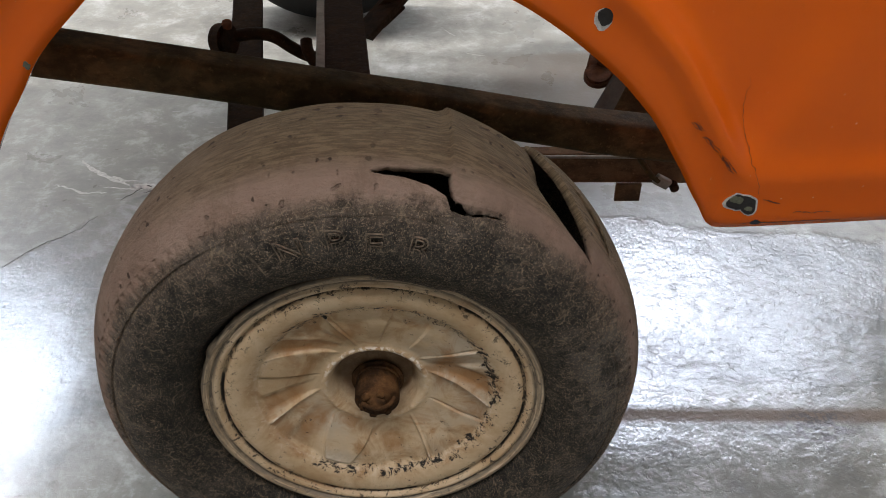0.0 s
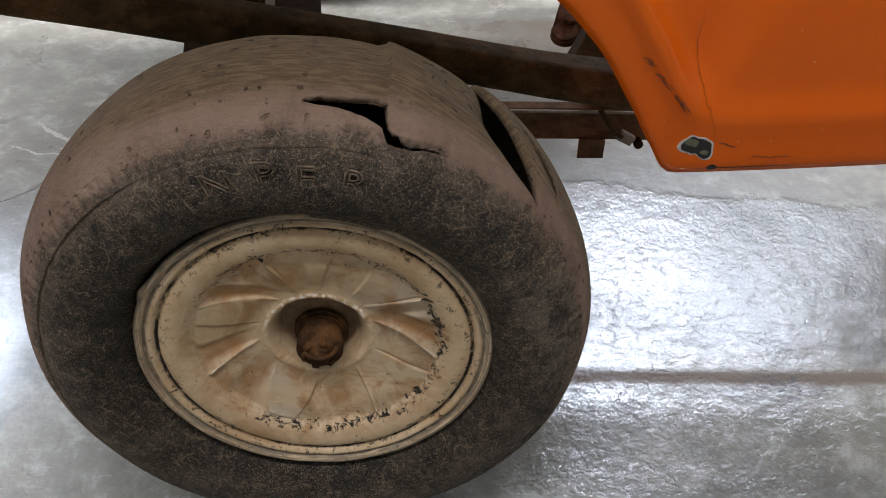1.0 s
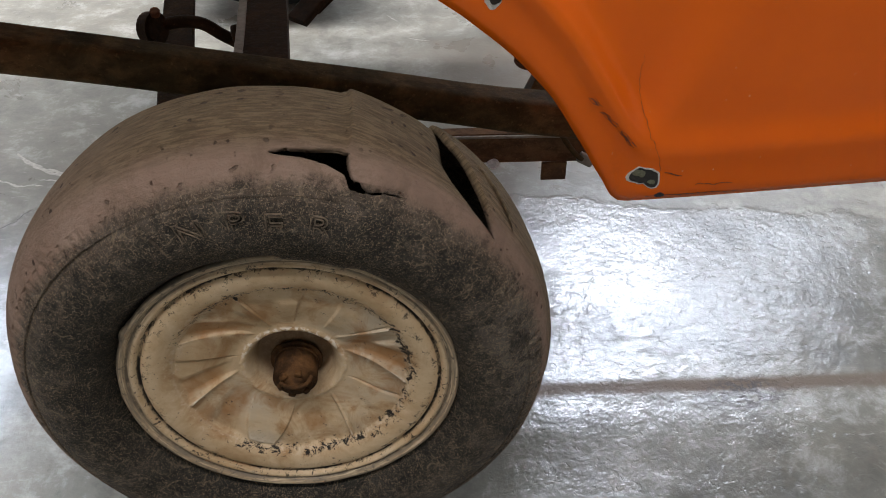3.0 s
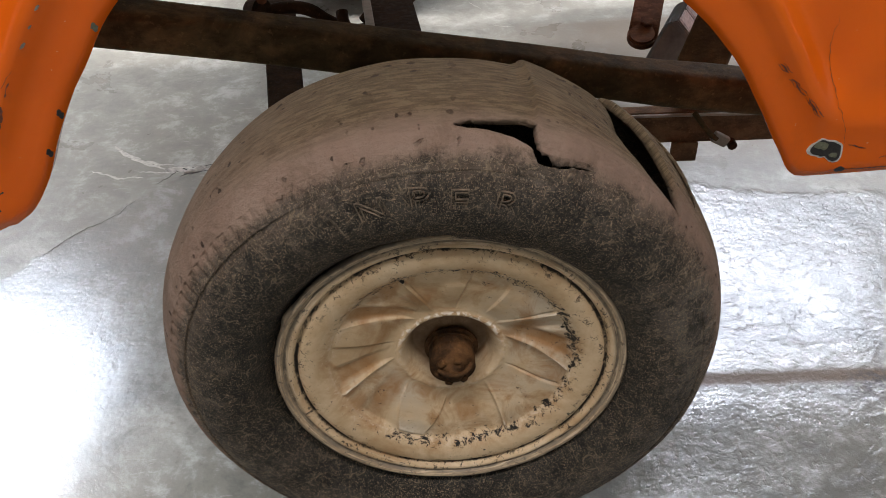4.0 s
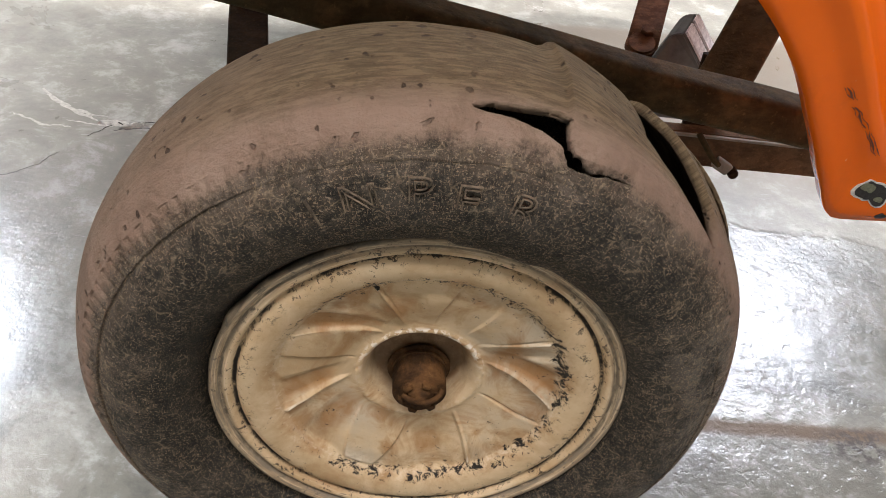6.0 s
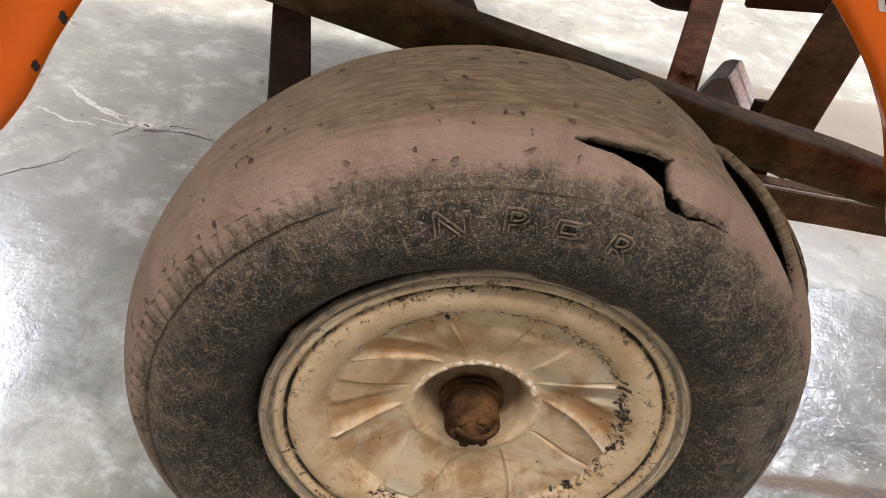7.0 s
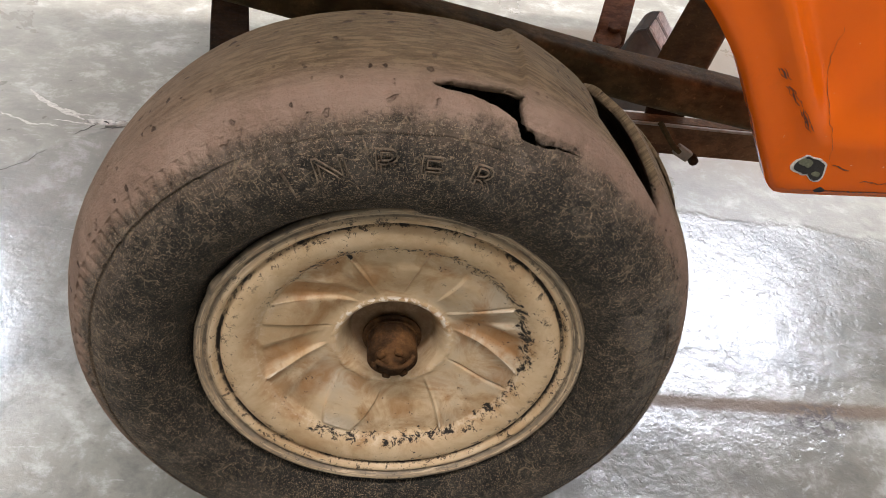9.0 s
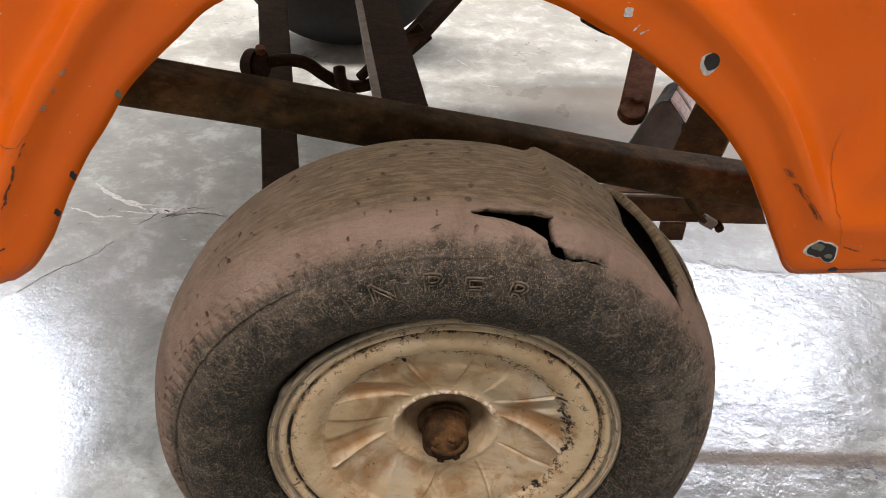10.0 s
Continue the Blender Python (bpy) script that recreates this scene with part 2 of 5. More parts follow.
def make_tyre():
    m, t, b = material("dusty_rubber")
    v, x, y, z, r, a = wheel_polar(t)
    n1 = noise_of(t, v, 16, 7, 0.65, 0.4)
    n2 = noise_of(t, v, 70, 6, 0.7)
    n3 = noise_of(t, v, 260, 4, 0.7)
    mottle = noise_of(t, v, 46, 9, 0.78, 0.6)

    def polar(ka, kr, ky):
        c = t.nodes.new("ShaderNodeCombineXYZ")
        for i, s in enumerate((calc(t, "MULTIPLY", a, ka), calc(t, "MULTIPLY", r, kr), calc(t, "MULTIPLY", y, ky))):
            t.links.new(s, c.inputs[i])
        return c.outputs[0]

    # short rubbed strokes across the wall, and slanting ones
    radial = noise_of(t, polar(1.5, 5.0, 5.0), 34, 6, 0.75, 1.2)
    black = ramp(t, n2, [(0.42, (0.0046, 0.0049, 0.0030)), (0.66, (0.0190, 0.0182, 0.0120))])
    # dust rubbed into the wall: thin on the inner zone, thick near the shoulder
    zone = calc(t, "ADD", r, calc(t, "MULTIPLY", calc(t, "SUBTRACT", n1, 0.5), 0.055))
    thick = span(t, zone, 0.154, 0.200, 0.10, 0.95)
    blotch = ramp(t, noise_of(t, v, 11, 6, 0.68, 0.5), [(0.40, 0.12), (0.58, 1.0)])
    blotch = calc(t, "MULTIPLY", blotch, span(t, zone, 0.146, 0.186, 0.45, 1.0))
    grains = calc(t, "ADD", calc(t, "MULTIPLY", mottle, 0.65), calc(t, "MULTIPLY", radial, 0.35))
    cover = calc(t, "MULTIPLY", ramp(t, grains, [(0.44, 0.04), (0.50, 0.45), (0.57, 1.0)]), calc(t, "MULTIPLY", thick, calc(t, "ADD", 0.35, calc(t, "MULTIPLY", blotch, 0.65))))
    wall = mix(t, calc(t, "MULTIPLY", cover, 0.70), black, (0.1180, 0.0935, 0.0660))
    film = calc(t, "MULTIPLY", span(t, zone, 0.193, 0.211), ramp(t, mottle, [(0.40, 0.25), (0.56, 0.75)]))
    wall = mix(t, film, wall, (0.1215, 0.0877, 0.0576))
    # hand-sized grey smears of dust, wiped thin
    smear = ramp(t, noise_of(t, v, 8.5, 8, 0.66, 0.9), [(0.45, 0.0), (0.62, 0.75)])
    smear = calc(t, "MULTIPLY", smear, ramp(t, grains, [(0.43, 0.10), (0.54, 1.0)]))
    wall = mix(t, calc(t, "MULTIPLY", smear, span(t, zone, 0.148, 0.180, 0.35, 1.0)), wall, (0.135, 0.116, 0.093))
    fleck = ramp(t, n3, [(0.575, 0.0), (0.615, 1.0)])
    wall = mix(t, calc(t, "MULTIPLY", calc(t, "MULTIPLY", fleck, blotch), 0.60), wall, (0.2215, 0.1777, 0.1189))
    grit = ramp(t, noise_of(t, v, 420, 2, 0.5), [(0.645, 0.0), (0.67, 1.0)])
    wall = mix(t, calc(t, "MULTIPLY", calc(t, "MULTIPLY", grit, blotch), 0.60), wall, (0.3502, 0.2828, 0.1978))
    # fine pale scratches
    sc = t.nodes.new("ShaderNodeTexVoronoi")
    sc.feature = "DISTANCE_TO_EDGE"
    sc.inputs["Scale"].default_value = 58
    w0 = t.nodes.new("ShaderNodeVectorMath")
    w0.operation = "MULTIPLY_ADD"
    nz = node(t, "ShaderNodeTexNoise", Scale=20.0, Detail=3.0)
    t.links.new(v, nz.inputs["Vector"])
    t.links.new(nz.outputs[1], w0.inputs[0])
    w0.inputs[1].default_value = (0.0927, 0.0877, 0.0774)
    t.links.new(v, w0.inputs[2])
    t.links.new(w0.outputs[0], sc.inputs["Vector"])
    hair = calc(t, "MULTIPLY", ramp(t, sc.outputs[0], [(0.0, 1.0), (0.045, 0.0)]), ramp(t, n2, [(0.48, 0.0), (0.60, 0.9)]))
    wall = mix(t, calc(t, "MULTIPLY", hair, 0.62), wall, (0.3090, 0.2340, 0.1462))
    for ka, kr in ((8.0, 10.0), (1.7, 44.0), (4.0, 24.0)):
        dash = noise_of(t, polar(ka, kr, kr), 34, 3, 0.6)
        wall = mix(t, calc(t, "MULTIPLY", ramp(t, dash, [(0.615, 0.0), (0.65, 0.95)]), ramp(t, mottle, [(0.40, 0.30), (0.52, 1.0)])), wall, (0.2987, 0.2194, 0.1376))
    # tread: thick dry dust over worn rubber, with fine drawn-out lines round the tyre
    lines = noise_of(t, polar(0.45, 0.0, 13.0), 24, 6, 0.7)
    dust = ramp(t, n1, [(0.34, (0.205, 0.140, 0.100)), (0.5, (0.272, 0.190, 0.138)), (0.66, (0.325, 0.236, 0.176))])
    back = span(t, calc(t, "ADD", y, calc(t, "MULTIPLY", calc(t, "SUBTRACT", n1, 0.5), 0.03)), -0.046, -0.020)
    back = calc(t, "MULTIPLY", back, span(t, a, -1.0, -0.25, 0.25, 1.0))
    dust = mix(t, calc(t, "MULTIPLY", back, 0.90), dust, (0.1700, 0.1219, 0.0628))
    dust = mix(t, calc(t, "MULTIPLY", ramp(t, lines, [(0.41, 1.0), (0.50, 0.0)]), calc(t, "ADD", 0.08, calc(t, "MULTIPLY", back, 0.62))), dust, (0.0618, 0.0429, 0.0224))
    dust = mix(t, calc(t, "MULTIPLY", ramp(t, lines, [(0.56, 0.0), (0.66, 1.0)]), calc(t, "MULTIPLY", back, 0.35)), dust, (0.2575, 0.1755, 0.1032))
    thin = ramp(t, calc(t, "ABSOLUTE", calc(t, "SUBTRACT", lines, 0.5)), [(0.0, 1.0), (0.028, 0.0)])
    dust = mix(t, calc(t, "MULTIPLY", thin, calc(t, "MULTIPLY", back, 0.55)), dust, (0.0433, 0.0302, 0.0163))
    dust = mix(t, calc(t, "MULTIPLY", ramp(t, mottle, [(0.40, 0.7), (0.50, 0.0)]), 0.5), dust, (0.1339, 0.0877, 0.0516))
    pits = calc(t, "MULTIPLY", ramp(t, noise_of(t, v, 115, 2, 0.4), [(0.29, 1.0), (0.325, 0.0)]), ramp(t, n1, [(0.46, 1.0), (0.60, 0.0)]))
    dust = mix(t, calc(t, "MULTIPLY", pits, 0.85), dust, (0.0464, 0.0292, 0.0189))
    edge = calc(t, "ADD", r, calc(t, "MULTIPLY", calc(t, "SUBTRACT", grains, 0.5), 0.030))
    edge = calc(t, "ADD", edge, calc(t, "MULTIPLY", calc(t, "SUBTRACT", n1, 0.5), 0.014))
    k = span(t, edge, 0.2085, 0.2180)
    col = mix(t, k, wall, dust)
    put(t, b, Base_Color=col, Roughness=span(t, k, 0.0, 1.0, 0.62, 0.92), Specular_IOR_Level=0.35)
    hgt = calc(t, "ADD", calc(t, "MULTIPLY", n2, 0.5), calc(t, "MULTIPLY", n3, 0.5))
    hgt = calc(t, "ADD", hgt, calc(t, "MULTIPLY", calc(t, "MULTIPLY", lines, k), calc(t, "ADD", 0.10, calc(t, "MULTIPLY", back, 0.55))))
    hgt = calc(t, "SUBTRACT", hgt, calc(t, "MULTIPLY", calc(t, "MULTIPLY", pits, k), 1.0))
    hgt = calc(t, "ADD", hgt, calc(t, "MULTIPLY", grains, 0.7))
    bump(t, b, hgt, 0.95, 0.004)
    return m


def make_cream():
    m, t, b = material("cream_enamel")
    v, x, y, z, r, a = wheel_polar(t)
    n1 = noise_of(t, v, 18, 7, 0.65, 0.5)
    n2 = noise_of(t, v, 85, 6, 0.7)
    n3 = noise_of(t, v, 240, 5, 0.7)
    col = ramp(t, n1, [(0.34, (0.475, 0.325, 0.170)), (0.5, (0.605, 0.452, 0.268)), (0.66, (0.690, 0.545, 0.350))])
    disc_area = calc(t, "MULTIPLY", span(t, r, 0.044, 0.052), span(t, r, 0.094, 0.102, 1.0, 0.0))
    grey = ramp(t, noise_of(t, v, 13, 4), [(0.44, 0.0), (0.60, 0.85)])
    col = mix(t, calc(t, "MULTIPLY", grey, disc_area), col, (0.50, 0.420, 0.300))
    # rust lies in the pressed pockets, the crests are rubbed pale
    dish = span(t, r, 0.042, 0.085, 0.0085, 0.0)
    depth = calc(t, "ADD", calc(t, "SUBTRACT", y, dish), calc(t, "MULTIPLY", calc(t, "SUBTRACT", n2, 0.5), 0.0028))
    pocket = calc(t, "MULTIPLY", span(t, depth, -0.0358, -0.0332), disc_area)
    stain = ramp(t, noise_of(t, v, 24, 6, 0.6, 0.7), [(0.34, 0.35), (0.52, 1.0)])
    col = mix(t, calc(t, "MULTIPLY", calc(t, "MULTIPLY", pocket, stain), 0.78), col, (0.330, 0.158, 0.050))
    bleed = ramp(t, noise_of(t, v, 30, 6, 0.65, 0.8), [(0.46, 0.0), (0.62, 0.70)])
    col = mix(t, calc(t, "MULTIPLY", bleed, span(t, r, 0.100, 0.112, 1.0, 0.35)), col, (0.34, 0.165, 0.050))
    crest = calc(t, "MULTIPLY", span(t, depth, -0.0385, -0.0402), disc_area)
    col = mix(t, calc(t, "MULTIPLY", crest, calc(t, "ADD", 0.25, ramp(t, n2, [(0.45, 0.0), (0.53, 0.7)]))), col, (0.78, 0.69, 0.54))
    hub = calc(t, "MULTIPLY", span(t, calc(t, "ADD", r, calc(t, "MULTIPLY", calc(t, "SUBTRACT", n2, 0.5), 0.012)), 0.0285, 0.0400, 1.0, 0.0), span(t, n2, 0.30, 0.55, 0.75, 1.0))
    col = mix(t, calc(t, "MULTIPLY", hub, 0.88), col, (0.135, 0.072, 0.032))
    speckle = ramp(t, noise_of(t, v, 210, 4, 0.6), [(0.50, 0.0), (0.54, 1.0)])
    ring = calc(t, "MULTIPLY", span(t, calc(t, "ABSOLUTE", calc(t, "SUBTRACT", r, 0.0430)), 0.0012, 0.0040, 1.0, 0.0), calc(t, "MULTIPLY", speckle, span(t, calc(t, "ABSOLUTE", a), 0.9, 1.7, 1.0, 0.15)))
    col = mix(t, ring, col, (0.80, 0.71, 0.57))
    # flaked paint in the grooves and at the foot of the disc
    flake = noise_of(t, v, 140, 8, 0.80, 0.5)
    g1 = span(t, calc(t, "ABSOLUTE", calc(t, "SUBTRACT", calc(t, "ADD", r, calc(t, "MULTIPLY", calc(t, "SUBTRACT", flake, 0.5), 0.004)), 0.1250)), 0.0009, 0.0019, 1.0, 0.0)
    g2 = span(t, calc(t, "ABSOLUTE", calc(t, "SUBTRACT", r, 0.1341)), 0.0006, 0.0018, 0.9, 0.0)
    g3 = span(t, calc(t, "ABSOLUTE", calc(t, "SUBTRACT", r, 0.1005)), 0.0008, 0.0095, 1.0, 0.0)
    clean = span(t, calc(t, "ABSOLUTE", calc(t, "ADD", a, 1.75)), 0.45, 0.95, 0.12, 1.0)
    grime = calc(t, "MAXIMUM", calc(t, "MULTIPLY", g1, ramp(t, noise_of(t, v, 34, 6, 0.7, 0.4), [(0.41, 0.15), (0.50, 1.0)])), calc(t, "MULTIPLY", g2, ramp(t, n2, [(0.42, 0.25), (0.55, 1.0)])))
    level = calc(t, "ADD", flake, calc(t, "MULTIPLY", calc(t, "MULTIPLY", g3, clean), 0.116))
    arc = ramp(t, calc(t, "ADD", level, calc(t, "MULTIPLY", calc(t, "SUBTRACT", n1, 0.5), 0.28)), [(0.632, 0.0), (0.642, 1.0)])
    arc = calc(t, "MULTIPLY", arc, span(t, r, 0.050, 0.066))
    col = mix(t, calc(t, "MAXIMUM", grime, arc, True), col, (0.018, 0.014, 0.010))
    halo = calc(t, "MULTIPLY", g3, ramp(t, flake, [(0.40, 0.7), (0.45, 0.0)]))
    col = mix(t, calc(t, "MULTIPLY", halo, 0.6), col, (0.74, 0.63, 0.46))
    outer = calc(t, "MULTIPLY", span(t, r, 0.112, 0.1225), ramp(t, calc(t, "ADD", flake, calc(t, "MULTIPLY", n3, 0.25)), [(0.690, 0.0), (0.705, 1.0)]))
    col = mix(t, calc(t, "MULTIPLY", outer, 0.9), col, (0.035, 0.025, 0.016))
    spots = calc(t, "MULTIPLY", ramp(t, n3, [(0.31, 1.0), (0.335, 0.0)]), 0.8)
    col = mix(t, spots, col, (0.05, 0.032, 0.020))
    # bead dust round the outer lip
    round_v = t.nodes.new("ShaderNodeCombineXYZ")
    t.links.new(calc(t, "MULTIPLY", a, 0.16), round_v.inputs[0])
    t.links.new(calc(t, "MULTIPLY", r, 26.0), round_v.inputs[1])
    streaks = noise_of(t, round_v.outputs[0], 24, 6, 0.7)
    lip = calc(t, "MULTIPLY", span(t, r, 0.1290, 0.1340), ramp(t, streaks, [(0.42, 0.90), (0.60, 0.20)]))
    col = mix(t, lip, col, (0.205, 0.170, 0.122))
    scuff = calc(t, "MULTIPLY", span(t, r, 0.1265, 0.1290), ramp(t, streaks, [(0.54, 0.0), (0.64, 0.8)]))
    col = mix(t, scuff, col, (0.62, 0.51, 0.35))
    seat = calc(t, "MULTIPLY", span(t, r, 0.1385, 0.1415), ramp(t, n1, [(0.38, 0.3), (0.56, 0.9)]))
    col = mix(t, seat, col, (0.045, 0.038, 0.028))
    put(t, b, Base_Color=col, Roughness=span(t, n2, 0.3, 0.7, 0.42, 0.70), Specular_IOR_Level=0.35)
    bump(t, b, calc(t, "ADD", n2, calc(t, "MULTIPLY", n3, 0.5)), 0.45, 0.0014)
    return m


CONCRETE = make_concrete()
PLASTER = make_plaster("grey_plaster", (0.34, 0.34, 0.33))
CEILING = make_plaster("ceiling_paint", (0.42, 0.42, 0.41))
ORANGE = make_orange()
TYRE = make_tyre()
CREAM = make_cream()
CHASSIS = make_rust("rusty_brown_steel", (0.068, 0.050, 0.023), (0.145, 0.095, 0.042), 0.5)
RAIL_RUST = make_rust("light_rusty_steel", (0.130, 0.076, 0.042), (0.220, 0.125, 0.064), 0.55)
DARK_STEEL = make_rust("dark_brown_steel", (0.033, 0.0180, 0.0085), (0.066, 0.034, 0.0145), 0.4)
RED_RUST = make_rust("red_rusty_steel", (0.125, 0.052, 0.026), (0.215, 0.088, 0.040), 0.5)
NUT_RUST = make_rust("hub_rust", (0.046, 0.024, 0.011), (0.170, 0.082, 0.030), 0.5)
PALE_EDGE = make_flat("pale_worn_and_lit_edges", (0.26, 0.235, 0.19), 0.75)
BLOCK_GREY = make_flat("grey_weathered_block", (0.125, 0.130, 0.120), 0.75, scale=40)
BLOCK_WHITE = make_flat("chipped_white_paint", (0.76, 0.76, 0.79), 0.6, scale=160)
BLACK = make_flat("black_rubber", (0.019, 0.019, 0.018), 0.7, scale=90)
PRIMER = make_flat("grey_green_primer", (0.13, 0.135, 0.085), 0.7, scale=300)
LINING = make_flat("dull_grey_underseal", (0.30, 0.30, 0.27), 0.9, scale=12)
CHIP_WHITE = make_flat("exposed_white_filler", (0.55, 0.52, 0.46), 0.75, scale=300)
CHIP_DARK = make_flat("dark_bare_chip", (0.018, 0.016, 0.014), 0.7, scale=300)
SCUFF = make_flat("dark_scuff", (0.13, 0.034, 0.010), 0.7, scale=300)
LETTER = make_flat("dusty_raised_rubber", (0.135, 0.103, 0.068), 0.85, scale=150, spread=0.85)
FRAME_WHITE = make_flat("white_window_frame", (0.7, 0.7, 0.7), 0.5, scale=20, spread=0.08)
TUBE_GLASS = bpy.data.materials.new("tube_glass")
TUBE_GLASS.use_nodes = True
TUBE_GLASS.node_tree.nodes["Principled BSDF"].inputs["Base Color"].default_value = (0.8, 0.8, 0.78, 1)

# ---------------------------------------------------------------- mesh helpers


def mesh_object(name, bm, mat, smooth=False):
    me = bpy.data.meshes.new(name)
    bm.normal_update()
    bm.to_mesh(me)
    bm.free()
    for one in (mat if isinstance(mat, (list, tuple)) else [mat]):
        me.materials.append(one)
    if smooth:
        me.polygons.foreach_set("use_smooth", [True] * len(me.polygons))
    return new(name, me)


def part(name, bm, mat, parent, label="", smooth=False):
    ob = mesh_object(name, bm, mat, smooth)
    ob.parent = parent
    if label:
        tagged(ob, label)
    return ob


def box_mesh(sx, sy, sz, bevel=0.0, m=None, segments=2):
    bm = bmesh.new()
    bmesh.ops.create_cube(bm, size=1.0)
    bmesh.ops.scale(bm, vec=(sx, sy, sz), verts=bm.verts)
    if bevel:
        bmesh.ops.bevel(bm, geom=bm.edges[:], offset=bevel, segments=segments, affect="EDGES", profile=0.5)
    if m is not None:
        bmesh.ops.transform(bm, matrix=m, verts=bm.verts)
    return bm


def axis_frame(p, q, up=(0, 0, 1)):
    """matrix with local x from p to q and local z near up, at the middle of p and q"""
    p, q = Vector(p), Vector(q)
    x = (q - p).normalized()
    y = Vector(up).cross(x).normalized()
    z = x.cross(y)
    return Matrix(((x.x, y.x, z.x, 0), (x.y, y.y, z.y, 0), (x.z, y.z, z.z, 0), (0, 0, 0, 1))), (p + q) / 2, (q - p).length


def profile_bar(p, q, section, steps=24, wobble=0.0008, up=(0, 0, 1), seed=0.0):
    """a bar from p to q with a closed section of (width, height) points, slightly uneven like old steel"""
    m, mid, length = axis_frame(p, q, up)
    m = Matrix.Translation(mid) @ m
    bm = bmesh.new()
    rings = []
    for i in range(steps + 1):
        u = -length / 2 + length * i / steps
        ring = []
        for j, (a, b) in enumerate(section):
            d = noise.noise(Vector((u * 9 + seed, a * 30, b * 30))) * wobble
            ring.append(bm.verts.new(m @ Vector((u, a + d, b + d))))
        rings.append(ring)
    k = len(section)
    for r0, r1 in zip(rings, rings[1:]):
        for j in range(k):
            bm.faces.new((r0[j], r1[j], r1[(j + 1) % k], r0[(j + 1) % k]))
    bm.faces.new(rings[0])
    bm.faces.new(rings[-1][::-1])
    bmesh.ops.recalc_face_normals(bm, faces=bm.faces)
    return bm


def rounded(w, h, r, n=4):
    """a rounded rectangle, w wide and h high"""
    pts = []
    for cx, cy, a0 in ((w / 2 - r, h / 2 - r, 0), (-w / 2 + r, h / 2 - r, 90), (-w / 2 + r, -h / 2 + r, 180), (w / 2 - r, -h / 2 + r, 270)):
        for i in range(n + 1):
            a = radians(a0 + 90 * i / n)
            pts.append((cx + r * math.cos(a), cy + r * math.sin(a)))
    return pts


def angle_section(w, h, k):
    """an L: a level flange w wide at the top and an upright flange h high, both k thick"""
    return [(-w / 2, 0), (-w / 2, -h), (-w / 2 + k, -h), (-w / 2 + k, -k), (w / 2, -k), (w / 2, 0)]


def tube_mesh(points, radius, sides=12):
    """a round rod along a smooth way through points"""
    pts = [Vector(p) for p in points]
    way = []
    for i in range(len(pts) - 1):
        p0, p1, p2, p3 = pts[max(i - 1, 0)], pts[i], pts[i + 1], pts[min(i + 2, len(pts) - 1)]
        for k in range(8):
            s = k / 8
            way.append(0.5 * ((2 * p1) + (p2 - p0) * s + (2 * p0 - 5 * p1 + 4 * p2 - p3) * s * s + (3 * p1 - p0 - 3 * p2 + p3) * s ** 3))
    way.append(pts[-1])
    bm = bmesh.new()
    rings = []
    for i, c in enumerate(way):
        d = (way[min(i + 1, len(way) - 1)] - way[max(i - 1, 0)]).normalized()
        side = d.cross(Vector((0, 0, 1)))
        side = side.normalized() if side.length > 0.01 else Vector((1, 0, 0))
        up = side.cross(d)
        rings.append([bm.verts.new(c + radius * (math.cos(2 * math.pi * j / sides) * side + math.sin(2 * math.pi * j / sides) * up)) for j in range(sides)])
    for r0, r1 in zip(rings, rings[1:]):
        for j in range(sides):
            bm.faces.new((r0[j], r0[(j + 1) % sides], r1[(j + 1) % sides], r1[j]))
    bm.faces.new(rings[0][::-1])
    bm.faces.new(rings[-1])
    bmesh.ops.recalc_face_normals(bm, faces=bm.faces)
    return bm


def lathe(profile, cols, shift=None, closed=False):
    """turn (r, y) points round the y axis; shift(angle, row, r, y) returns a changed (r, y)"""
    bm = bmesh.new()
    grid = []
    for j in range(cols):
        a = 2 * math.pi * j / cols
        col = []
        for i, (r, y) in enumerate(profile):
            if shift:
                r, y = shift(a, i, r, y)
            col.append(bm.verts.new((r * math.sin(a), y, r * math.cos(a))))
        grid.append(col)
    for j in range(cols):
        c0, c1 = grid[j], grid[(j + 1) % cols]
        for i in range(len(profile) - 1):
            bm.faces.new((c0[i], c1[i], c1[i + 1], c0[i + 1]))
    bmesh.ops.recalc_face_normals(bm, faces=bm.faces)
    return bm, grid


def smooth01(v):
    v = min(1.0, max(0.0, v))
    return v * v * (3 - 2 * v)


def disc(p, normal, radius, depth, sides=16, bevel=0.0015):
    """a short bevelled cylinder, centred on p"""
    bm = bmesh.new()
    bmesh.ops.create_cone(bm, cap_ends=True, segments=sides, radius1=radius, radius2=radius, depth=depth)
    if bevel:
        bmesh.ops.bevel(bm, geom=[e for e in bm.edges if len(e.link_faces) == 2 and any(len(f.verts) > 4 for f in e.link_faces)], offset=bevel, segments=2, affect="EDGES")
    m = Vector(normal).to_track_quat("Z", "Y").to_matrix().to_4x4()
    bmesh.ops.transform(bm, matrix=Matrix.Translation(p) @ m, verts=bm.verts)
    return bm


def join(*meshes):
    out = bmesh.new()
    for bm in meshes:
        tmp = bpy.data.meshes.new("tmp")
        bm.to_mesh(tmp)
        bm.free()
        out.from_mesh(tmp)
        bpy.data.meshes.remove(tmp)
    return out


# ---------------------------------------------------------------- the room
ROOM = 4.2     # half the room's width
BACK_Y = -3.6
HIGH = 3.4


def structure(name, bm, mat, label):
    return tagged(mesh_object(name, bm, mat), label, kind="structure")


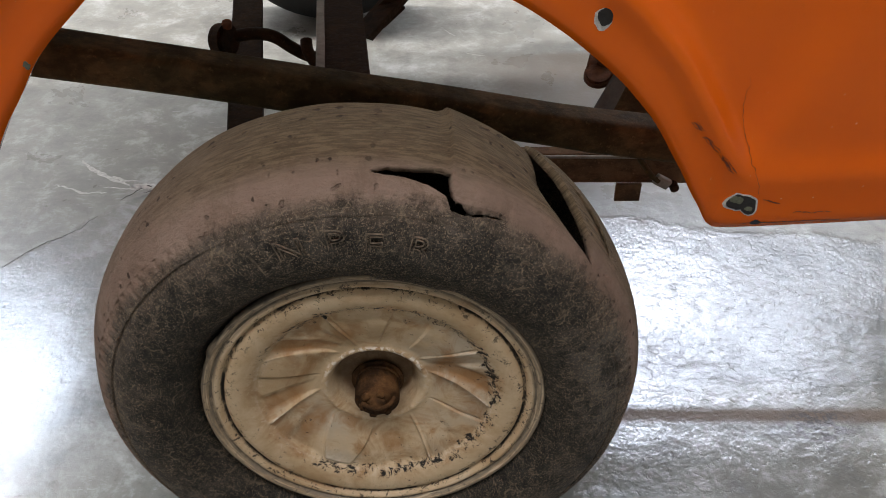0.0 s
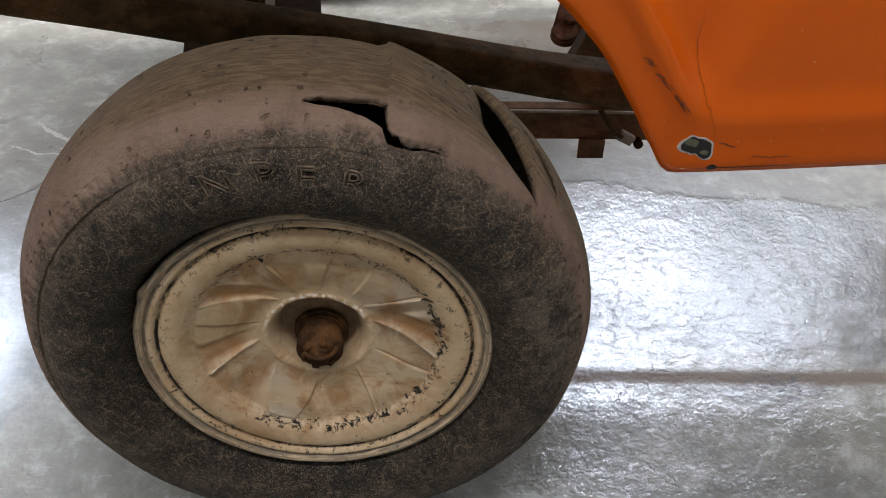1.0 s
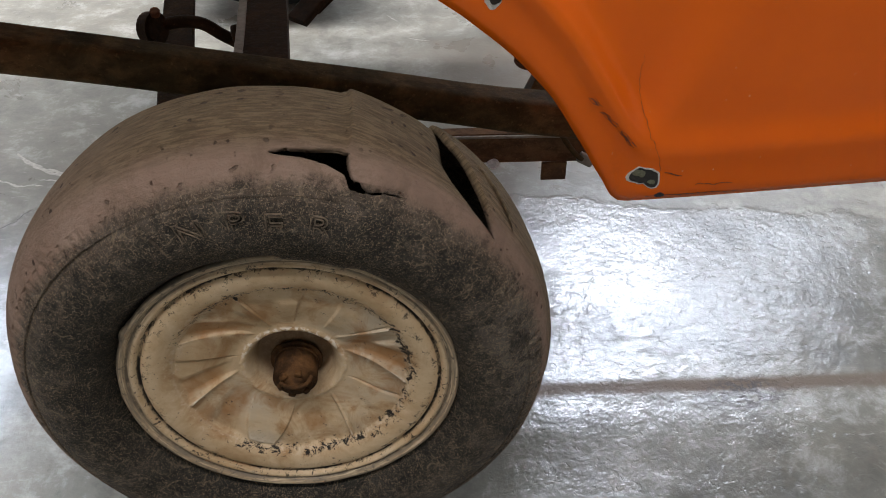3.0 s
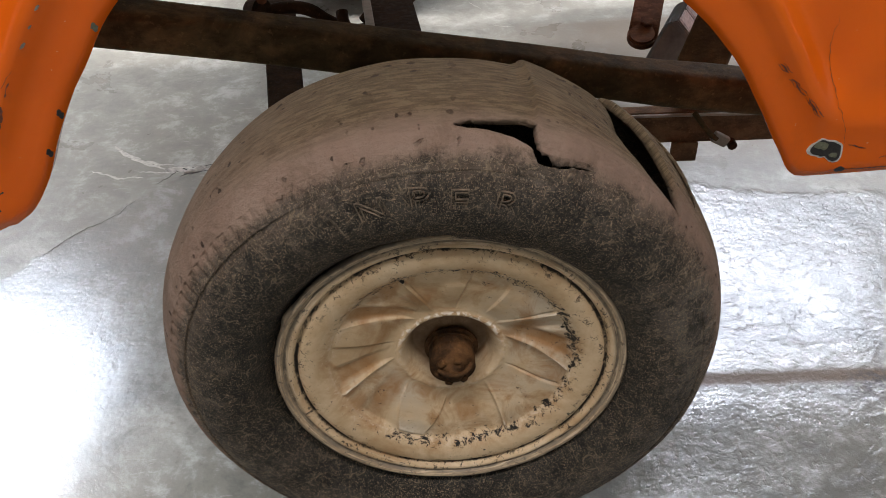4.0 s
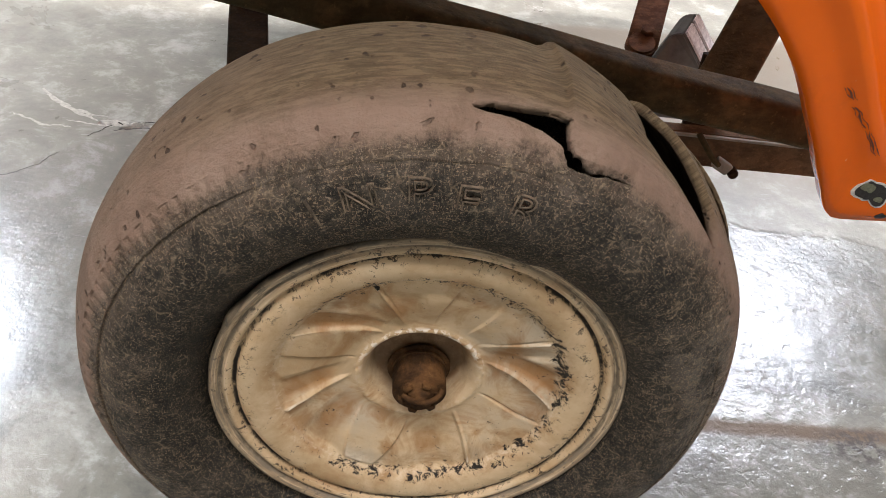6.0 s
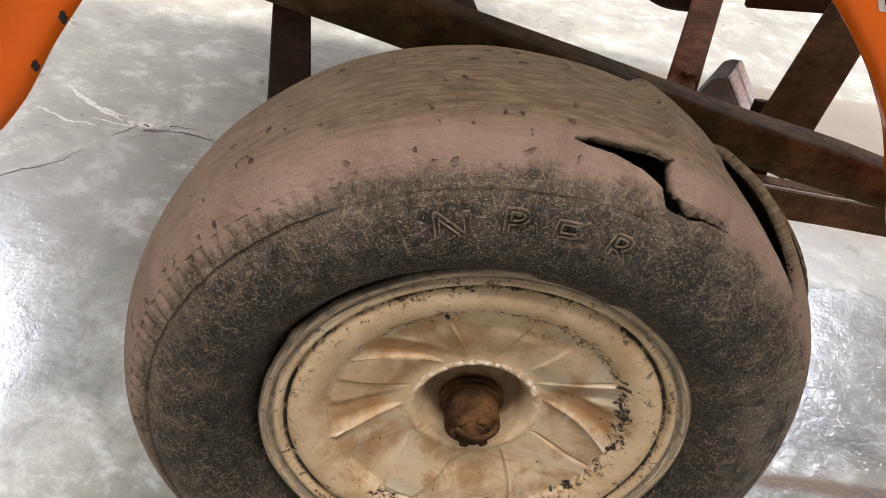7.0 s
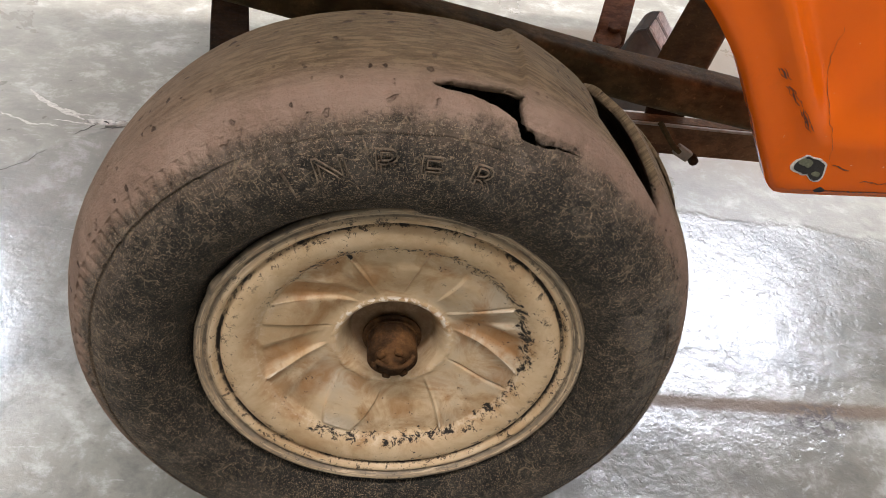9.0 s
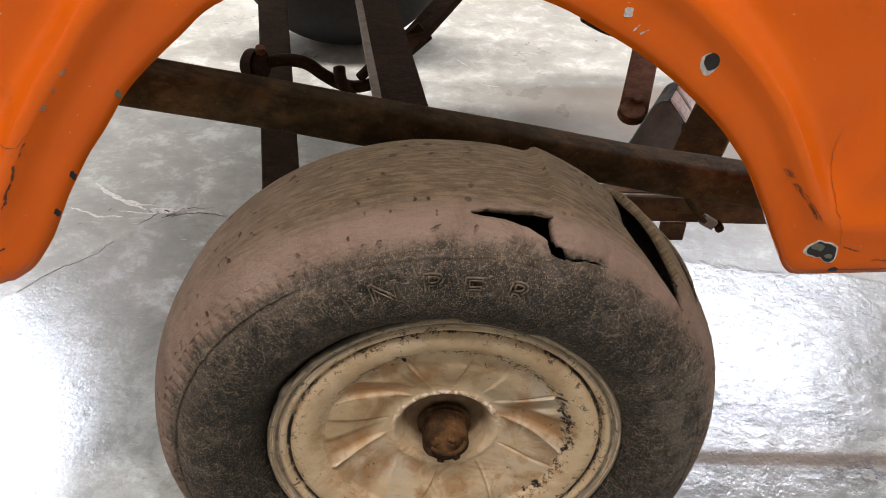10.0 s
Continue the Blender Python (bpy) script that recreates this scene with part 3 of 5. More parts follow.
def make_floor():
    bm = bmesh.new()
    bmesh.ops.create_grid(bm, x_segments=2, y_segments=2, size=0.5)
    bmesh.ops.scale(bm, vec=(2 * ROOM + 0.6, WALL_Y - BACK_Y + 0.6, 1), verts=bm.verts)
    bmesh.ops.translate(bm, vec=(0, (WALL_Y + BACK_Y) / 2, 0), verts=bm.verts)
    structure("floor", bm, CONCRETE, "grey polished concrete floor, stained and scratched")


def slab(x0, x1, y0, y1, z0, z1):
    return box_mesh(x1 - x0, y1 - y0, z1 - z0, m=Matrix.Translation(((x0 + x1) / 2, (y0 + y1) / 2, (z0 + z1) / 2)))


WINDOWS = ((0.73, 2.17, 1.33, 2.59), (-2.88, -1.52, 1.74, 3.26))


def make_room():
    make_floor()
    y0, y1 = WALL_Y, WALL_Y + 0.2
    (a0, a1, al, ah), (b0, b1, bl, bh) = WINDOWS
    pieces = [slab(-ROOM, b0, y0, y1, 0, HIGH), slab(b0, b1, y0, y1, 0, bl), slab(b0, b1, y0, y1, bh, HIGH),
              slab(b1, a0, y0, y1, 0, HIGH), slab(a0, a1, y0, y1, 0, al), slab(a0, a1, y0, y1, ah, HIGH), slab(a1, ROOM, y0, y1, 0, HIGH)]
    structure("wall_north", join(*pieces), PLASTER, "plain grey plastered wall with two high windows")
    structure("wall_south", slab(-ROOM, ROOM, BACK_Y - 0.2, BACK_Y, 0, HIGH), PLASTER, "plain grey plastered wall")
    structure("wall_east", slab(ROOM, ROOM + 0.2, BACK_Y, WALL_Y, 0, HIGH), PLASTER, "plain grey plastered wall")
    structure("wall_west", slab(-ROOM - 0.2, -ROOM, BACK_Y, WALL_Y, 0, HIGH), PLASTER, "plain grey plastered wall")
    structure("ceiling", slab(-ROOM, ROOM, BACK_Y, WALL_Y, HIGH, HIGH + 0.2), CEILING, "plain pale grey ceiling")
    for i, (x0, x1, z0, z1) in enumerate(WINDOWS):
        k = 0.05
        ya, yb = WALL_Y + 0.05, WALL_Y + 0.10
        bits = [slab(x0, x1, ya, yb, z0, z0 + k), slab(x0, x1, ya, yb, z1 - k, z1), slab(x0, x0 + k, ya, yb, z0 + k, z1 - k), slab(x1 - k, x1, ya, yb, z0 + k, z1 - k)]
        structure("window_%d" % (i + 1), join(*bits), FRAME_WHITE, "white window frame high in the wall")
    for x, y in ((-0.9, 1.75), (-0.3, -1.15)):
        lamp = tagged(new("ceiling_light"), "long white fluorescent ceiling light fixture", "ceiling light", "ceiling lights")
        lamp.location = (x, y, HIGH - 0.04)
        part("housing", box_mesh(3.7, 0.2, 0.07, 0.01), FRAME_WHITE, lamp)


make_room()

# ---------------------------------------------------------------- the car
car = tagged(new("vehicle"), "small old vehicle with orange body, rusty chassis and torn front tyre", "vehicle")

WX, WY, WZ = -0.007, 0.0, 0.239

TYRE_PROFILE = [(0.132, 0.042), (0.146, 0.055), (0.162, 0.065), (0.180, 0.069), (0.194, 0.068), (0.205, 0.0665), (0.215, 0.064), (0.223, 0.060),
                (0.2265, 0.055), (0.2297, 0.048), (0.2312, 0.040), (0.2326, 0.030), (0.2338, 0.020), (0.2346, 0.010), (0.2350, 0.002), (0.2349, -0.006), (0.2344, -0.012),
                (0.2335, -0.018), (0.2322, -0.0235), (0.2305, -0.029), (0.2285, -0.0345), (0.2262, -0.0395), (0.2238, -0.0435), (0.2212, -0.0472), (0.2184, -0.0505),
                (0.2156, -0.0533), (0.2130, -0.0555), (0.2105, -0.0574), (0.2078, -0.0592), (0.2052, -0.0608), (0.2028, -0.0622), (0.2005, -0.0635), (0.197, -0.0652),
                (0.193, -0.0668), (0.188, -0.0683), (0.182, -0.0694), (0.176, -0.0696), (0.170, -0.0688), (0.164, -0.0672), (0.158, -0.0648),
                (0.153, -0.0618), (0.149, -0.0585), (0.1455, -0.0545), (0.1425, -0.0500), (0.139, -0.0450), (0.134, -0.0390)]


def refine(profile, lo, hi, parts):
    """split the steps of the profile whose y lies between lo and hi"""
    out = []
    for (r0, y0), (r1, y1) in zip(profile, profile[1:]):
        n = parts if lo < (y0 + y1) / 2 < hi and (r0 + r1) / 2 > 0.196 else 1
        out += [(r0 + (r1 - r0) * k / n, y0 + (y1 - y0) * k / n) for k in range(n)]
    return out + [profile[-1]]


TYRE_PROFILE = refine(TYRE_PROFILE, -0.0575, -0.031, 9)
TYRE_PROFILE = refine(TYRE_PROFILE, -0.031, -0.012, 4)
TYRE_PROFILE = refine(TYRE_PROFILE, -0.0640, -0.0575, 4)
TYRE_PROFILE = refine(TYRE_PROFILE, -0.012, 0.062, 3)
SLIT_Y0, SLIT_Y1 = -0.043, 0.060


def between(v, knots):
    """straight lines through knots (place, value)"""
    if v <= knots[0][0]:
        return knots[0][1]
    for (x0, y0), (x1, y1) in zip(knots, knots[1:]):
        if v <= x1:
            return y0 + (y1 - y0) * (v - x0) / (x1 - x0)
    return knots[-1][1]


SLIT_LINE = ((-0.045, 49.0), (-0.036, 46.2), (-0.024, 43.0), (-0.010, 40.0), (0.015, 36.8), (0.048, 34.6), (0.065, 34.0))
SLIT_GAP = ((-0.043, 0.06), (-0.036, 0.45), (-0.022, 0.90), (-0.006, 1.15), (0.008, 0.75), (0.020, 0.25), (0.046, 0.10), (0.060, 0.06))
SINK = ((-0.052, 0.0), (-0.042, 0.002), (-0.030, 0.008), (-0.010, 0.0150), (0.012, 0.0175), (0.030, 0.0110), (0.050, 0.0060))
TEAR_TOP = ((1.4, -0.0399), (3.2, -0.0386), (5.35, -0.0377), (9.6, -0.0370), (13.9, -0.0338), (14.9, -0.0362), (15.6, -0.0395), (15.9, -0.0462), (16.5, -0.0518), (18.9, -0.0529), (24.0, -0.0516), (28.5, -0.0524))
TEAR_LOW = ((1.4, -0.0406), (3.2, -0.0400), (5.3, -0.0395), (7.4, -0.0402), (11.6, -0.0428), (15.2, -0.0476), (16.5, -0.0540), (18.9, -0.0545), (24.0, -0.0527), (28.5, -0.0525))


def slit_angle(y):
    return between(y, SLIT_LINE)


def slit_half(y):
    return between(y, SLIT_GAP)


def tear_edges(a):
    """upper and lower y of the shoulder tear at the angle a, in degrees; None where it is closed"""
    return (between(a, TEAR_TOP), between(a, TEAR_LOW)) if 1.4 < a < 28.5 else None


def tyre_shift(a, i, r, y):
    d = math.degrees(a)
    if d > 180:
        d -= 360
    p = Vector((math.sin(a) * 3, y * 25, math.cos(a) * 3))
    r += 0.0014 * noise.noise(p) - 0.0056 * math.sin(a) ** 4 * smooth01((r - 0.15) / 0.06)
    r -= 0.0024 * smooth01((d + 10) / 12) * (1 - smooth01((d - 13.5) / 1.4)) * smooth01((y + 0.02) / 0.03)
    # rubber torn loose: the tread breaks at a crease and sinks towards the slit, the far side of the slit curls out a little
    s = slit_angle(y)
    if y > -0.052 and 14.9 < d < s:
        k = (d - 14.9) / (s - 14.9)
        fade = smooth01((y + 0.052) / 0.02)
        r += fade * 0.0036 * smooth01((d - 14.9) / 0.5) * (1 - k) ** 1.5
        r -= between(y, SINK) * (0.80 * k ** 1.15 + 0.20 * smooth01((d - s + 5.0) / 5.0))
    elif y > -0.050 and s <= d < s + 18:
        k = (d - s) / 18
        r += 0.0022 * smooth01((y + 0.050) / 0.025) * (1 - smooth01((y - 0.012) / 0.030)) * (1 - smooth01(k))
    if -1 < d < 28 and y < -0.03:
        e = tear_edges(d)
        if e and y < e[1] + 0.0015:
            r -= 0.0042 * smooth01((y + 0.076) / 0.02) * smooth01(d / 5) * smooth01((28 - d) / 8)
        elif e and y < e[0] + 0.012:
            r += 0.0012 * (1 - smooth01((y - e[0]) / 0.012)) * smooth01(d / 4) * smooth01((28 - d) / 6)
    # worn lugs of the old tread pattern along the shoulder
    if 0.2045 < r < 0.2160 and y < -0.046:
        wear = smooth01(0.6 + 1.2 * noise.noise(Vector((math.sin(a) * 4 + 7, math.cos(a) * 4, 0)))) * (1 - 0.85 * smooth01((d + 62) / 30) * smooth01((80 - d) / 30))
        u = (d / 2.9) % 1.0
        if u < 0.34 or (0.2125 < r and u < 0.5 and (int(d / 2.9) % 2)):
            y += 0.0036 * wear
            r -= 0.0014 * wear
    if abs(r - 0.2025) < 0.0012 and y < 0:
        y += 0.0007 * smooth01((d + 30) / 10) * smooth01((34 - d) / 10) + 0.0018 * smooth01((-d - 22) / 20)  + 0.0012 * smooth01((d - 60) / 15)
    return r, y


SLIT_MID = 40.0
SLIT_OPEN = 2.6


def follow_slit(d, y):
    """bends the tyre's columns so that they run along both edges of the slit"""
    near = 1 - smooth01((abs(d - SLIT_MID) - 6.0) / 20.0)
    off = d - SLIT_MID
    half = slit_half(y) if y > SLIT_Y0 else 0.06 + (SLIT_OPEN - 0.06) * smooth01((SLIT_Y0 - y) / 0.008)
    if abs(off) <= SLIT_OPEN:
        bent = off * half / SLIT_OPEN
    elif abs(off) < 6.0:
        bent = math.copysign(half + (abs(off) - SLIT_OPEN) * (6.0 - half) / (6.0 - SLIT_OPEN), off)
    else:
        bent = off
    return SLIT_MID + bent + near * (slit_angle(y) - SLIT_MID)


def make_tyre_mesh():
    cols = 1080
    bm = bmesh.new()
    grid = []
    for j in range(cols):
        d = j * 360 / cols
        d = d - 360 if d > 180 else d
        col = []
        for i, (r, y) in enumerate(TYRE_PROFILE):
            dd = follow_slit(d, min(max(y, -0.06), 0.06))
            a = radians(dd)
            r2, y2 = tyre_shift(a % (2 * math.pi), i, r, y)
            col.append(bm.verts.new((r2 * math.sin(a) - 0.003, y2, r2 * math.cos(a))))
        grid.append(col)
    for j in range(cols):
        d = (j + 0.5) * 360 / cols
        d = d - 360 if d > 180 else d
        c0, c1 = grid[j], grid[(j + 1) % cols]
        for i in range(len(TYRE_PROFILE) - 1):
            (r0, y0), (r1, y1) = TYRE_PROFILE[i], TYRE_PROFILE[i + 1]
            y = (y0 + y1) / 2
            if r0 > 0.195:
                jag = noise.noise(Vector((d * 0.8, y * 160, 0)))
                if SLIT_Y0 < y < SLIT_Y1 and abs(d - SLIT_MID) < SLIT_OPEN:
                    continue
                e = tear_edges(follow_slit(d, y))
                if e and e[1] < y + jag * 0.0006 < e[0]:
                    continue
            bm.faces.new((c0[i], c1[i], c1[i + 1], c0[i + 1]))
    bmesh.ops.delete(bm, geom=[v for v in bm.verts if not v.link_faces], context="VERTS")
    rim_verts = [v for v in bm.verts if any(len(e.link_faces) == 1 for e in v.link_edges) and v.co.z > 0.05 and (v.co.x ** 2 + v.co.z ** 2) > 0.0375]
    for _ in range(4):
        moved = {}
        for v in rim_verts:
            ring = [e.other_vert(v).co for e in v.link_edges if len(e.link_faces) == 1]
            if len(ring) == 2:
                moved[v] = v.co * 0.5 + (ring[0] + ring[1]) * 0.25
        for v, co in moved.items():
            v.co = co
    bmesh.ops.recalc_face_normals(bm, faces=bm.faces)
    return bm


RIM_PROFILE = [(0.118, -0.020), (0.128, -0.030), (0.1365, -0.0385), (0.1405, -0.0435), (0.1418, -0.0478), (0.1408, -0.0505), (0.1385, -0.0512), (0.1365, -0.0500), (0.1352, -0.0482),
               (0.1343, -0.0464), (0.1332, -0.0470), (0.1316, -0.0486), (0.1298, -0.0492), (0.1280, -0.0480), (0.1268, -0.0458), (0.1258, -0.0430), (0.1246, -0.0430),
               (0.1236, -0.0446), (0.1218, -0.0466), (0.118, -0.0474), (0.113, -0.0470), (0.108, -0.0458), (0.1040, -0.0440), (0.1012, -0.0416), (0.0990, -0.0392), (0.0975, -0.0380), (0.0955, -0.0374),
               (0.0930, -0.0370), (0.0905, -0.0368), (0.0880, -0.0366), (0.0850, -0.0364), (0.082, -0.0362), (0.078, -0.0360), (0.074, -0.0358), (0.070, -0.0357), (0.066, -0.0356), (0.062, -0.0356), (0.058, -0.0356), (0.0545, -0.0357),
               (0.0515, -0.0358), (0.0490, -0.0360), (0.0468, -0.0363), (0.0450, -0.0368), (0.0436, -0.0373), (0.0424, -0.0373), (0.0412, -0.0366), (0.0400, -0.0354), (0.0388, -0.0338), (0.0374, -0.0314),
               (0.0360, -0.0286), (0.0347, -0.0258), (0.0335, -0.0230), (0.0324, -0.0204), (0.0314, -0.0182), (0.0304, -0.0178), (0.020, -0.0176), (0.004, -0.0176)]


def finer(profile, lo, hi, parts):
    """split the steps of the profile whose r lies between lo and hi"""
    out = []
    for (r0, y0), (r1, y1) in zip(profile, profile[1:]):
        n = parts if lo < (r0 + r1) / 2 < hi else 1
        out += [(r0 + (r1 - r0) * k / n, y0 + (y1 - y0) * k / n) for k in range(n)]
    return out + [profile[-1]]


RIM_PROFILE = finer(RIM_PROFILE, 0.044, 0.1, 4)
# ribs pressed into the disc: outer angle, inner angle, height, half width in millimetres
RIBS = ((-65, -36, 0.0026, 2.2), (-111, -96, 0.0040, 2.6), (151, 142, 0.0034, 2.5), (99, 70, 0.0042, 2.6), (59, 50, 0.0034, 2.4), (-23, -17, 0.0024, 2.4))
# fine creases: angle at the rim side and at the hub, depth
CREASES = ((-78, -74, 0.0016), (111, 110, 0.0015), (11, 4, 0.0010))
# raised fields: two angles at the rim side, two at the hub, height
FIELDS = ((-165, -151, -178, -132, 0.0026), (29, 57, 33, 49, 0.0018), (-78, -66, -74, -37, 0.0016), (112, 149, 111, 141, 0.0010), (-21, 10, -16, 4, 0.0012))
# sunken pockets: angle at the rim side and at the hub, half width, depth
POCKETS = ((-57, -30, 9, 0.0032), (-101, -88, 10, 0.0030), (-137, -120, 13, 0.0022), (168, 172, 12, 0.0018), (87, 60, 10, 0.0032), (67, 58, 6, 0.0018), (-12, -9, 9, 0.0016), (-38, -26, 8, 0.0014), (135, 130, 10, 0.0012))


def rim_shift(a, i, r, y):
    d = math.degrees(a)
    if d > 180:
        d -= 360
    flat = r
    if 0.046 < r < 0.0995:
        k = (r - 0.046) / 0.051
        env = smooth01((r - 0.046) / 0.010) * smooth01((0.0995 - r) / 0.005)
        for outer, inner, high, half in RIBS:
            off = abs((d - inner - (outer - inner) * k + 180) % 360 - 180) * r * 17.45
            if off < half:
                y -= high * env * (1 - smooth01(off / half)) * (0.5 + 0.5 * k)
        for outer, inner, deep in CREASES:
            off = abs((d - inner - (outer - inner) * k + 180) % 360 - 180) * r * 17.45
            if off < 1.5:
                y += deep * env * (1 - smooth01(off / 1.5))
        for lo, hi, lo_in, hi_in, high in FIELDS:
            lo, hi = lo_in + (lo - lo_in) * k, hi_in + (hi - hi_in) * k
            off = (d - lo + 180) % 360 - 180
            wide = hi - lo
            y -= high * env * smooth01((off + 0.9) / 1.8) * smooth01((wide - off + 0.9) / 1.8) * smooth01(k * 2.5) if -2 < off < wide + 2 else 0.0
        for outer, inner, half, deep in POCKETS:
            off = (d - inner - (outer - inner) * k + 180) % 360 - 180
            if abs(off) < half:
                y += deep * env * smooth01((1 - abs(off) / half) * 1.6) * smooth01(k * 1.6)
    if 0.0405 < r < 0.0455:
        y -= 0.0007 * noise.noise(Vector((math.sin(a) * 9, math.cos(a) * 9, 8.0 + r * 300)))
    if 0.1225 < r < 0.143:
        w = noise.noise(Vector((math.sin(a) * 3.5, math.cos(a) * 3.5, 3.0)))
        y += 0.0005 * w
        r += 0.0004 * noise.noise(Vector((math.sin(a) * 9, math.cos(a) * 9, 1.0)))
    if r > 0.136:
        off = (d + 62 + 180) % 360 - 180       # lip bent out at one place
        if abs(off) < 7:
            r += 0.0026 * smooth01(1 - abs(off) / 7)
            y -= 0.0015 * smooth01(1 - abs(off) / 7)
    y += 0.0085 * (1 - smooth01((flat - 0.042) / 0.043))         # the disc is dished towards the hub
    y += 0.0004 * noise.noise(Vector((math.sin(a) * 40 * r, math.cos(a) * 40 * r, 5.0)))
    return r, y


def make_ply_edge():
    """the ragged lip of an outer rubber layer that has come loose beyond the slit"""
    bm = bmesh.new()
    rows = []
    n = 60
    for i in range(n + 1):
        u = i / n
        d = 37.2 + 15.5 * u
        y = 0.026 - 0.054 * u
        base = between(-y, [(-yy, rr) for rr, yy in TYRE_PROFILE if rr > 0.2 and -0.062 < yy < 0.05]) - 0.0025
        lift = math.sin(math.pi * u) ** 0.6
        jag = 0.0016 * noise.noise(Vector((u * 22, 1.0, 0.0))) + 0.0008 * noise.noise(Vector((u * 70, 4.0, 0.0)))
        row = []
        for dy, up in ((0.0065, 0.0), (0.0020 + jag, 0.0042), (0.0006 + jag, 0.0040), (0.0012 + jag, 0.0020)):
            a = radians(d + dy * 60)
            r = base + 0.0012 + up * lift
            row.append(bm.verts.new((r * math.sin(a) - 0.003, y + dy, r * math.cos(a))))
        rows.append(row)
    for r0, r1 in zip(rows, rows[1:]):
        for k in range(3):
            bm.faces.new((r0[k], r1[k], r1[k + 1], r0[k + 1]))
    bmesh.ops.recalc_face_normals(bm, faces=bm.faces)
    return bm


def text_mesh(word, size, depth):
    cu = bpy.data.curves.new("word", "FONT")
    cu.body, cu.size, cu.extrude, cu.align_x, cu.align_y = word, size, depth, "CENTER", "CENTER"
    cu.resolution_u = 3
    cu.fill_mode, cu.bevel_depth, cu.bevel_resolution, cu.space_character = "NONE", 0.0005, 1, 1.0
    ob = bpy.data.objects.new("word", cu)
    scene.collection.objects.link(ob)
    me = bpy.data.meshes.new_from_object(ob.evaluated_get(bpy.context.evaluated_depsgraph_get()))
    bpy.data.objects.remove(ob)
    bm = bmesh.new()
    bm.from_mesh(me)
    bpy.data.meshes.remove(me)
    return bm


def on_wall(angle, radius, sink=0.0):
    """pose on the outer tyre wall: local x along the tyre, y outwards from the axle, z out of the wall"""
    a = radians(angle)
    y = -0.0694 if radius > 0.172 else -0.0685
    tilt = -7 if radius < 0.18 else 6
    return Matrix.Rotation(a, 4, "Y") @ pose(0, y + sink, radius, 90, 0, 0) @ pose(0, 0, 0, tilt, 0, 0)


def make_wheel():
    wheel = new("wheel")
    wheel.parent = car
    wheel.matrix_local = pose(WX, WY, WZ, 0, 0, 0.4)
    tagged(wheel, "torn dusty tyre on cream painted steel wheel")
    tyre = part("tyre", make_tyre_mesh(), TYRE, wheel, "worn tyre, dusty tread split open at the shoulder", True)
    tyre.location.z = -0.0035
    part("loose_ply", make_ply_edge(), TYRE, tyre, "ragged lip of a loose rubber layer")
    sol = tyre.modifiers.new("thickness", "SOLIDIFY")
    sol.thickness, sol.offset = 0.0065, -1
    rim = part("rim", lathe(RIM_PROFILE, 900, rim_shift)[0], CREAM, wheel, "cream enamel steel rim, rust stained and chipped", True)
    rim.matrix_local = Matrix.Translation((0.0015, -0.0045, 0.0030)) @ Matrix.Diagonal((0.988, 1, 0.988, 1))
    for word, angle, radius in (("N", -16.2, 0.1825), ("P", -6.4, 0.1850), ("E", 1.6, 0.1812), ("R", 11.4, 0.1815)):
        bm = text_mesh(word, 0.0285, 0.0003)
        bmesh.ops.transform(bm, matrix=on_wall(angle, radius), verts=bm.verts)
        part("letter", bm, LETTER, wheel, "raised rubber letter")
    for angle, lean in ((-24.5, 4),):
        bm = box_mesh(0.0016, 0.019, 0.0022, 0.0006, on_wall(angle, 0.1810) @ pose(0, 0, 0, 0, 0, lean))
        part("letter_stroke", bm, LETTER, wheel, "worn raised rubber mark")
    # hub nut, washer and axle end
    nx, nz = 0.0025, -0.0060
    part("washer", disc((nx, -0.0180, nz), (0, -1, 0), 0.0225, 0.008, 40, 0.003), NUT_RUST, wheel)
    part("hub_nut", disc((nx, -0.0320, nz), (0, -1, 0), 0.0188, 0.027, 32, 0.0045), NUT_RUST, wheel, "rusty round castle nut", True)
    for k in range(6):
        a = radians(60 * k + 15)
        part("nut_crown", box_mesh(0.0062, 0.006, 0.0044, 0.0014, pose(nx + 0.0128 * math.sin(a), -0.0455, nz + 0.0128 * math.cos(a), 0, 15 + 60 * k, 0), 3), NUT_RUST, wheel)
    part("axle_end", disc((nx, -0.0420, nz - 0.0005), (0, -1, 0), 0.0095, 0.020, 24, 0.0035), NUT_RUST, wheel, "rusty threaded axle end", True)
    part("split_pin", tube_mesh([(nx - 0.012, -0.0475, nz + 0.0030), (nx - 0.004, -0.0525, nz + 0.0030), (nx + 0.006, -0.0525, nz + 0.0035), (nx + 0.012, -0.0495, nz + 0.0060), (nx + 0.0150, -0.0455, nz + 0.0085)], 0.0020, 10), NUT_RUST, wheel, smooth=True)
    part("brake_drum", disc((0, 0.035, 0), (0, 1, 0), 0.095, 0.05, 40, 0.004), DARK_STEEL, wheel)
    return wheel


wheel = make_wheel()

# body side with the wheel arch ---------------------------------------------------
ARCH = [(0.2725, 0.3612), (0.2665, 0.3655), (0.2620, 0.3725), (0.256, 0.384), (0.234, 0.417), (0.212, 0.452), (0.191, 0.480), (0.162, 0.507), (0.132, 0.531), (0.104, 0.549), (0.074, 0.566), (0.045, 0.580),
        (0.010, 0.592), (-0.030, 0.599), (-0.070, 0.600), (-0.110, 0.596), (-0.143, 0.587), (-0.172, 0.571), (-0.184, 0.559), (-0.199, 0.545), (-0.219, 0.523), (-0.243, 0.489),
        (-0.262, 0.460), (-0.277, 0.432), (-0.290, 0.405), (-0.305, 0.381), (-0.321, 0.370)]


def panel_y(x):
    return 0.0125 + 0.075 * x


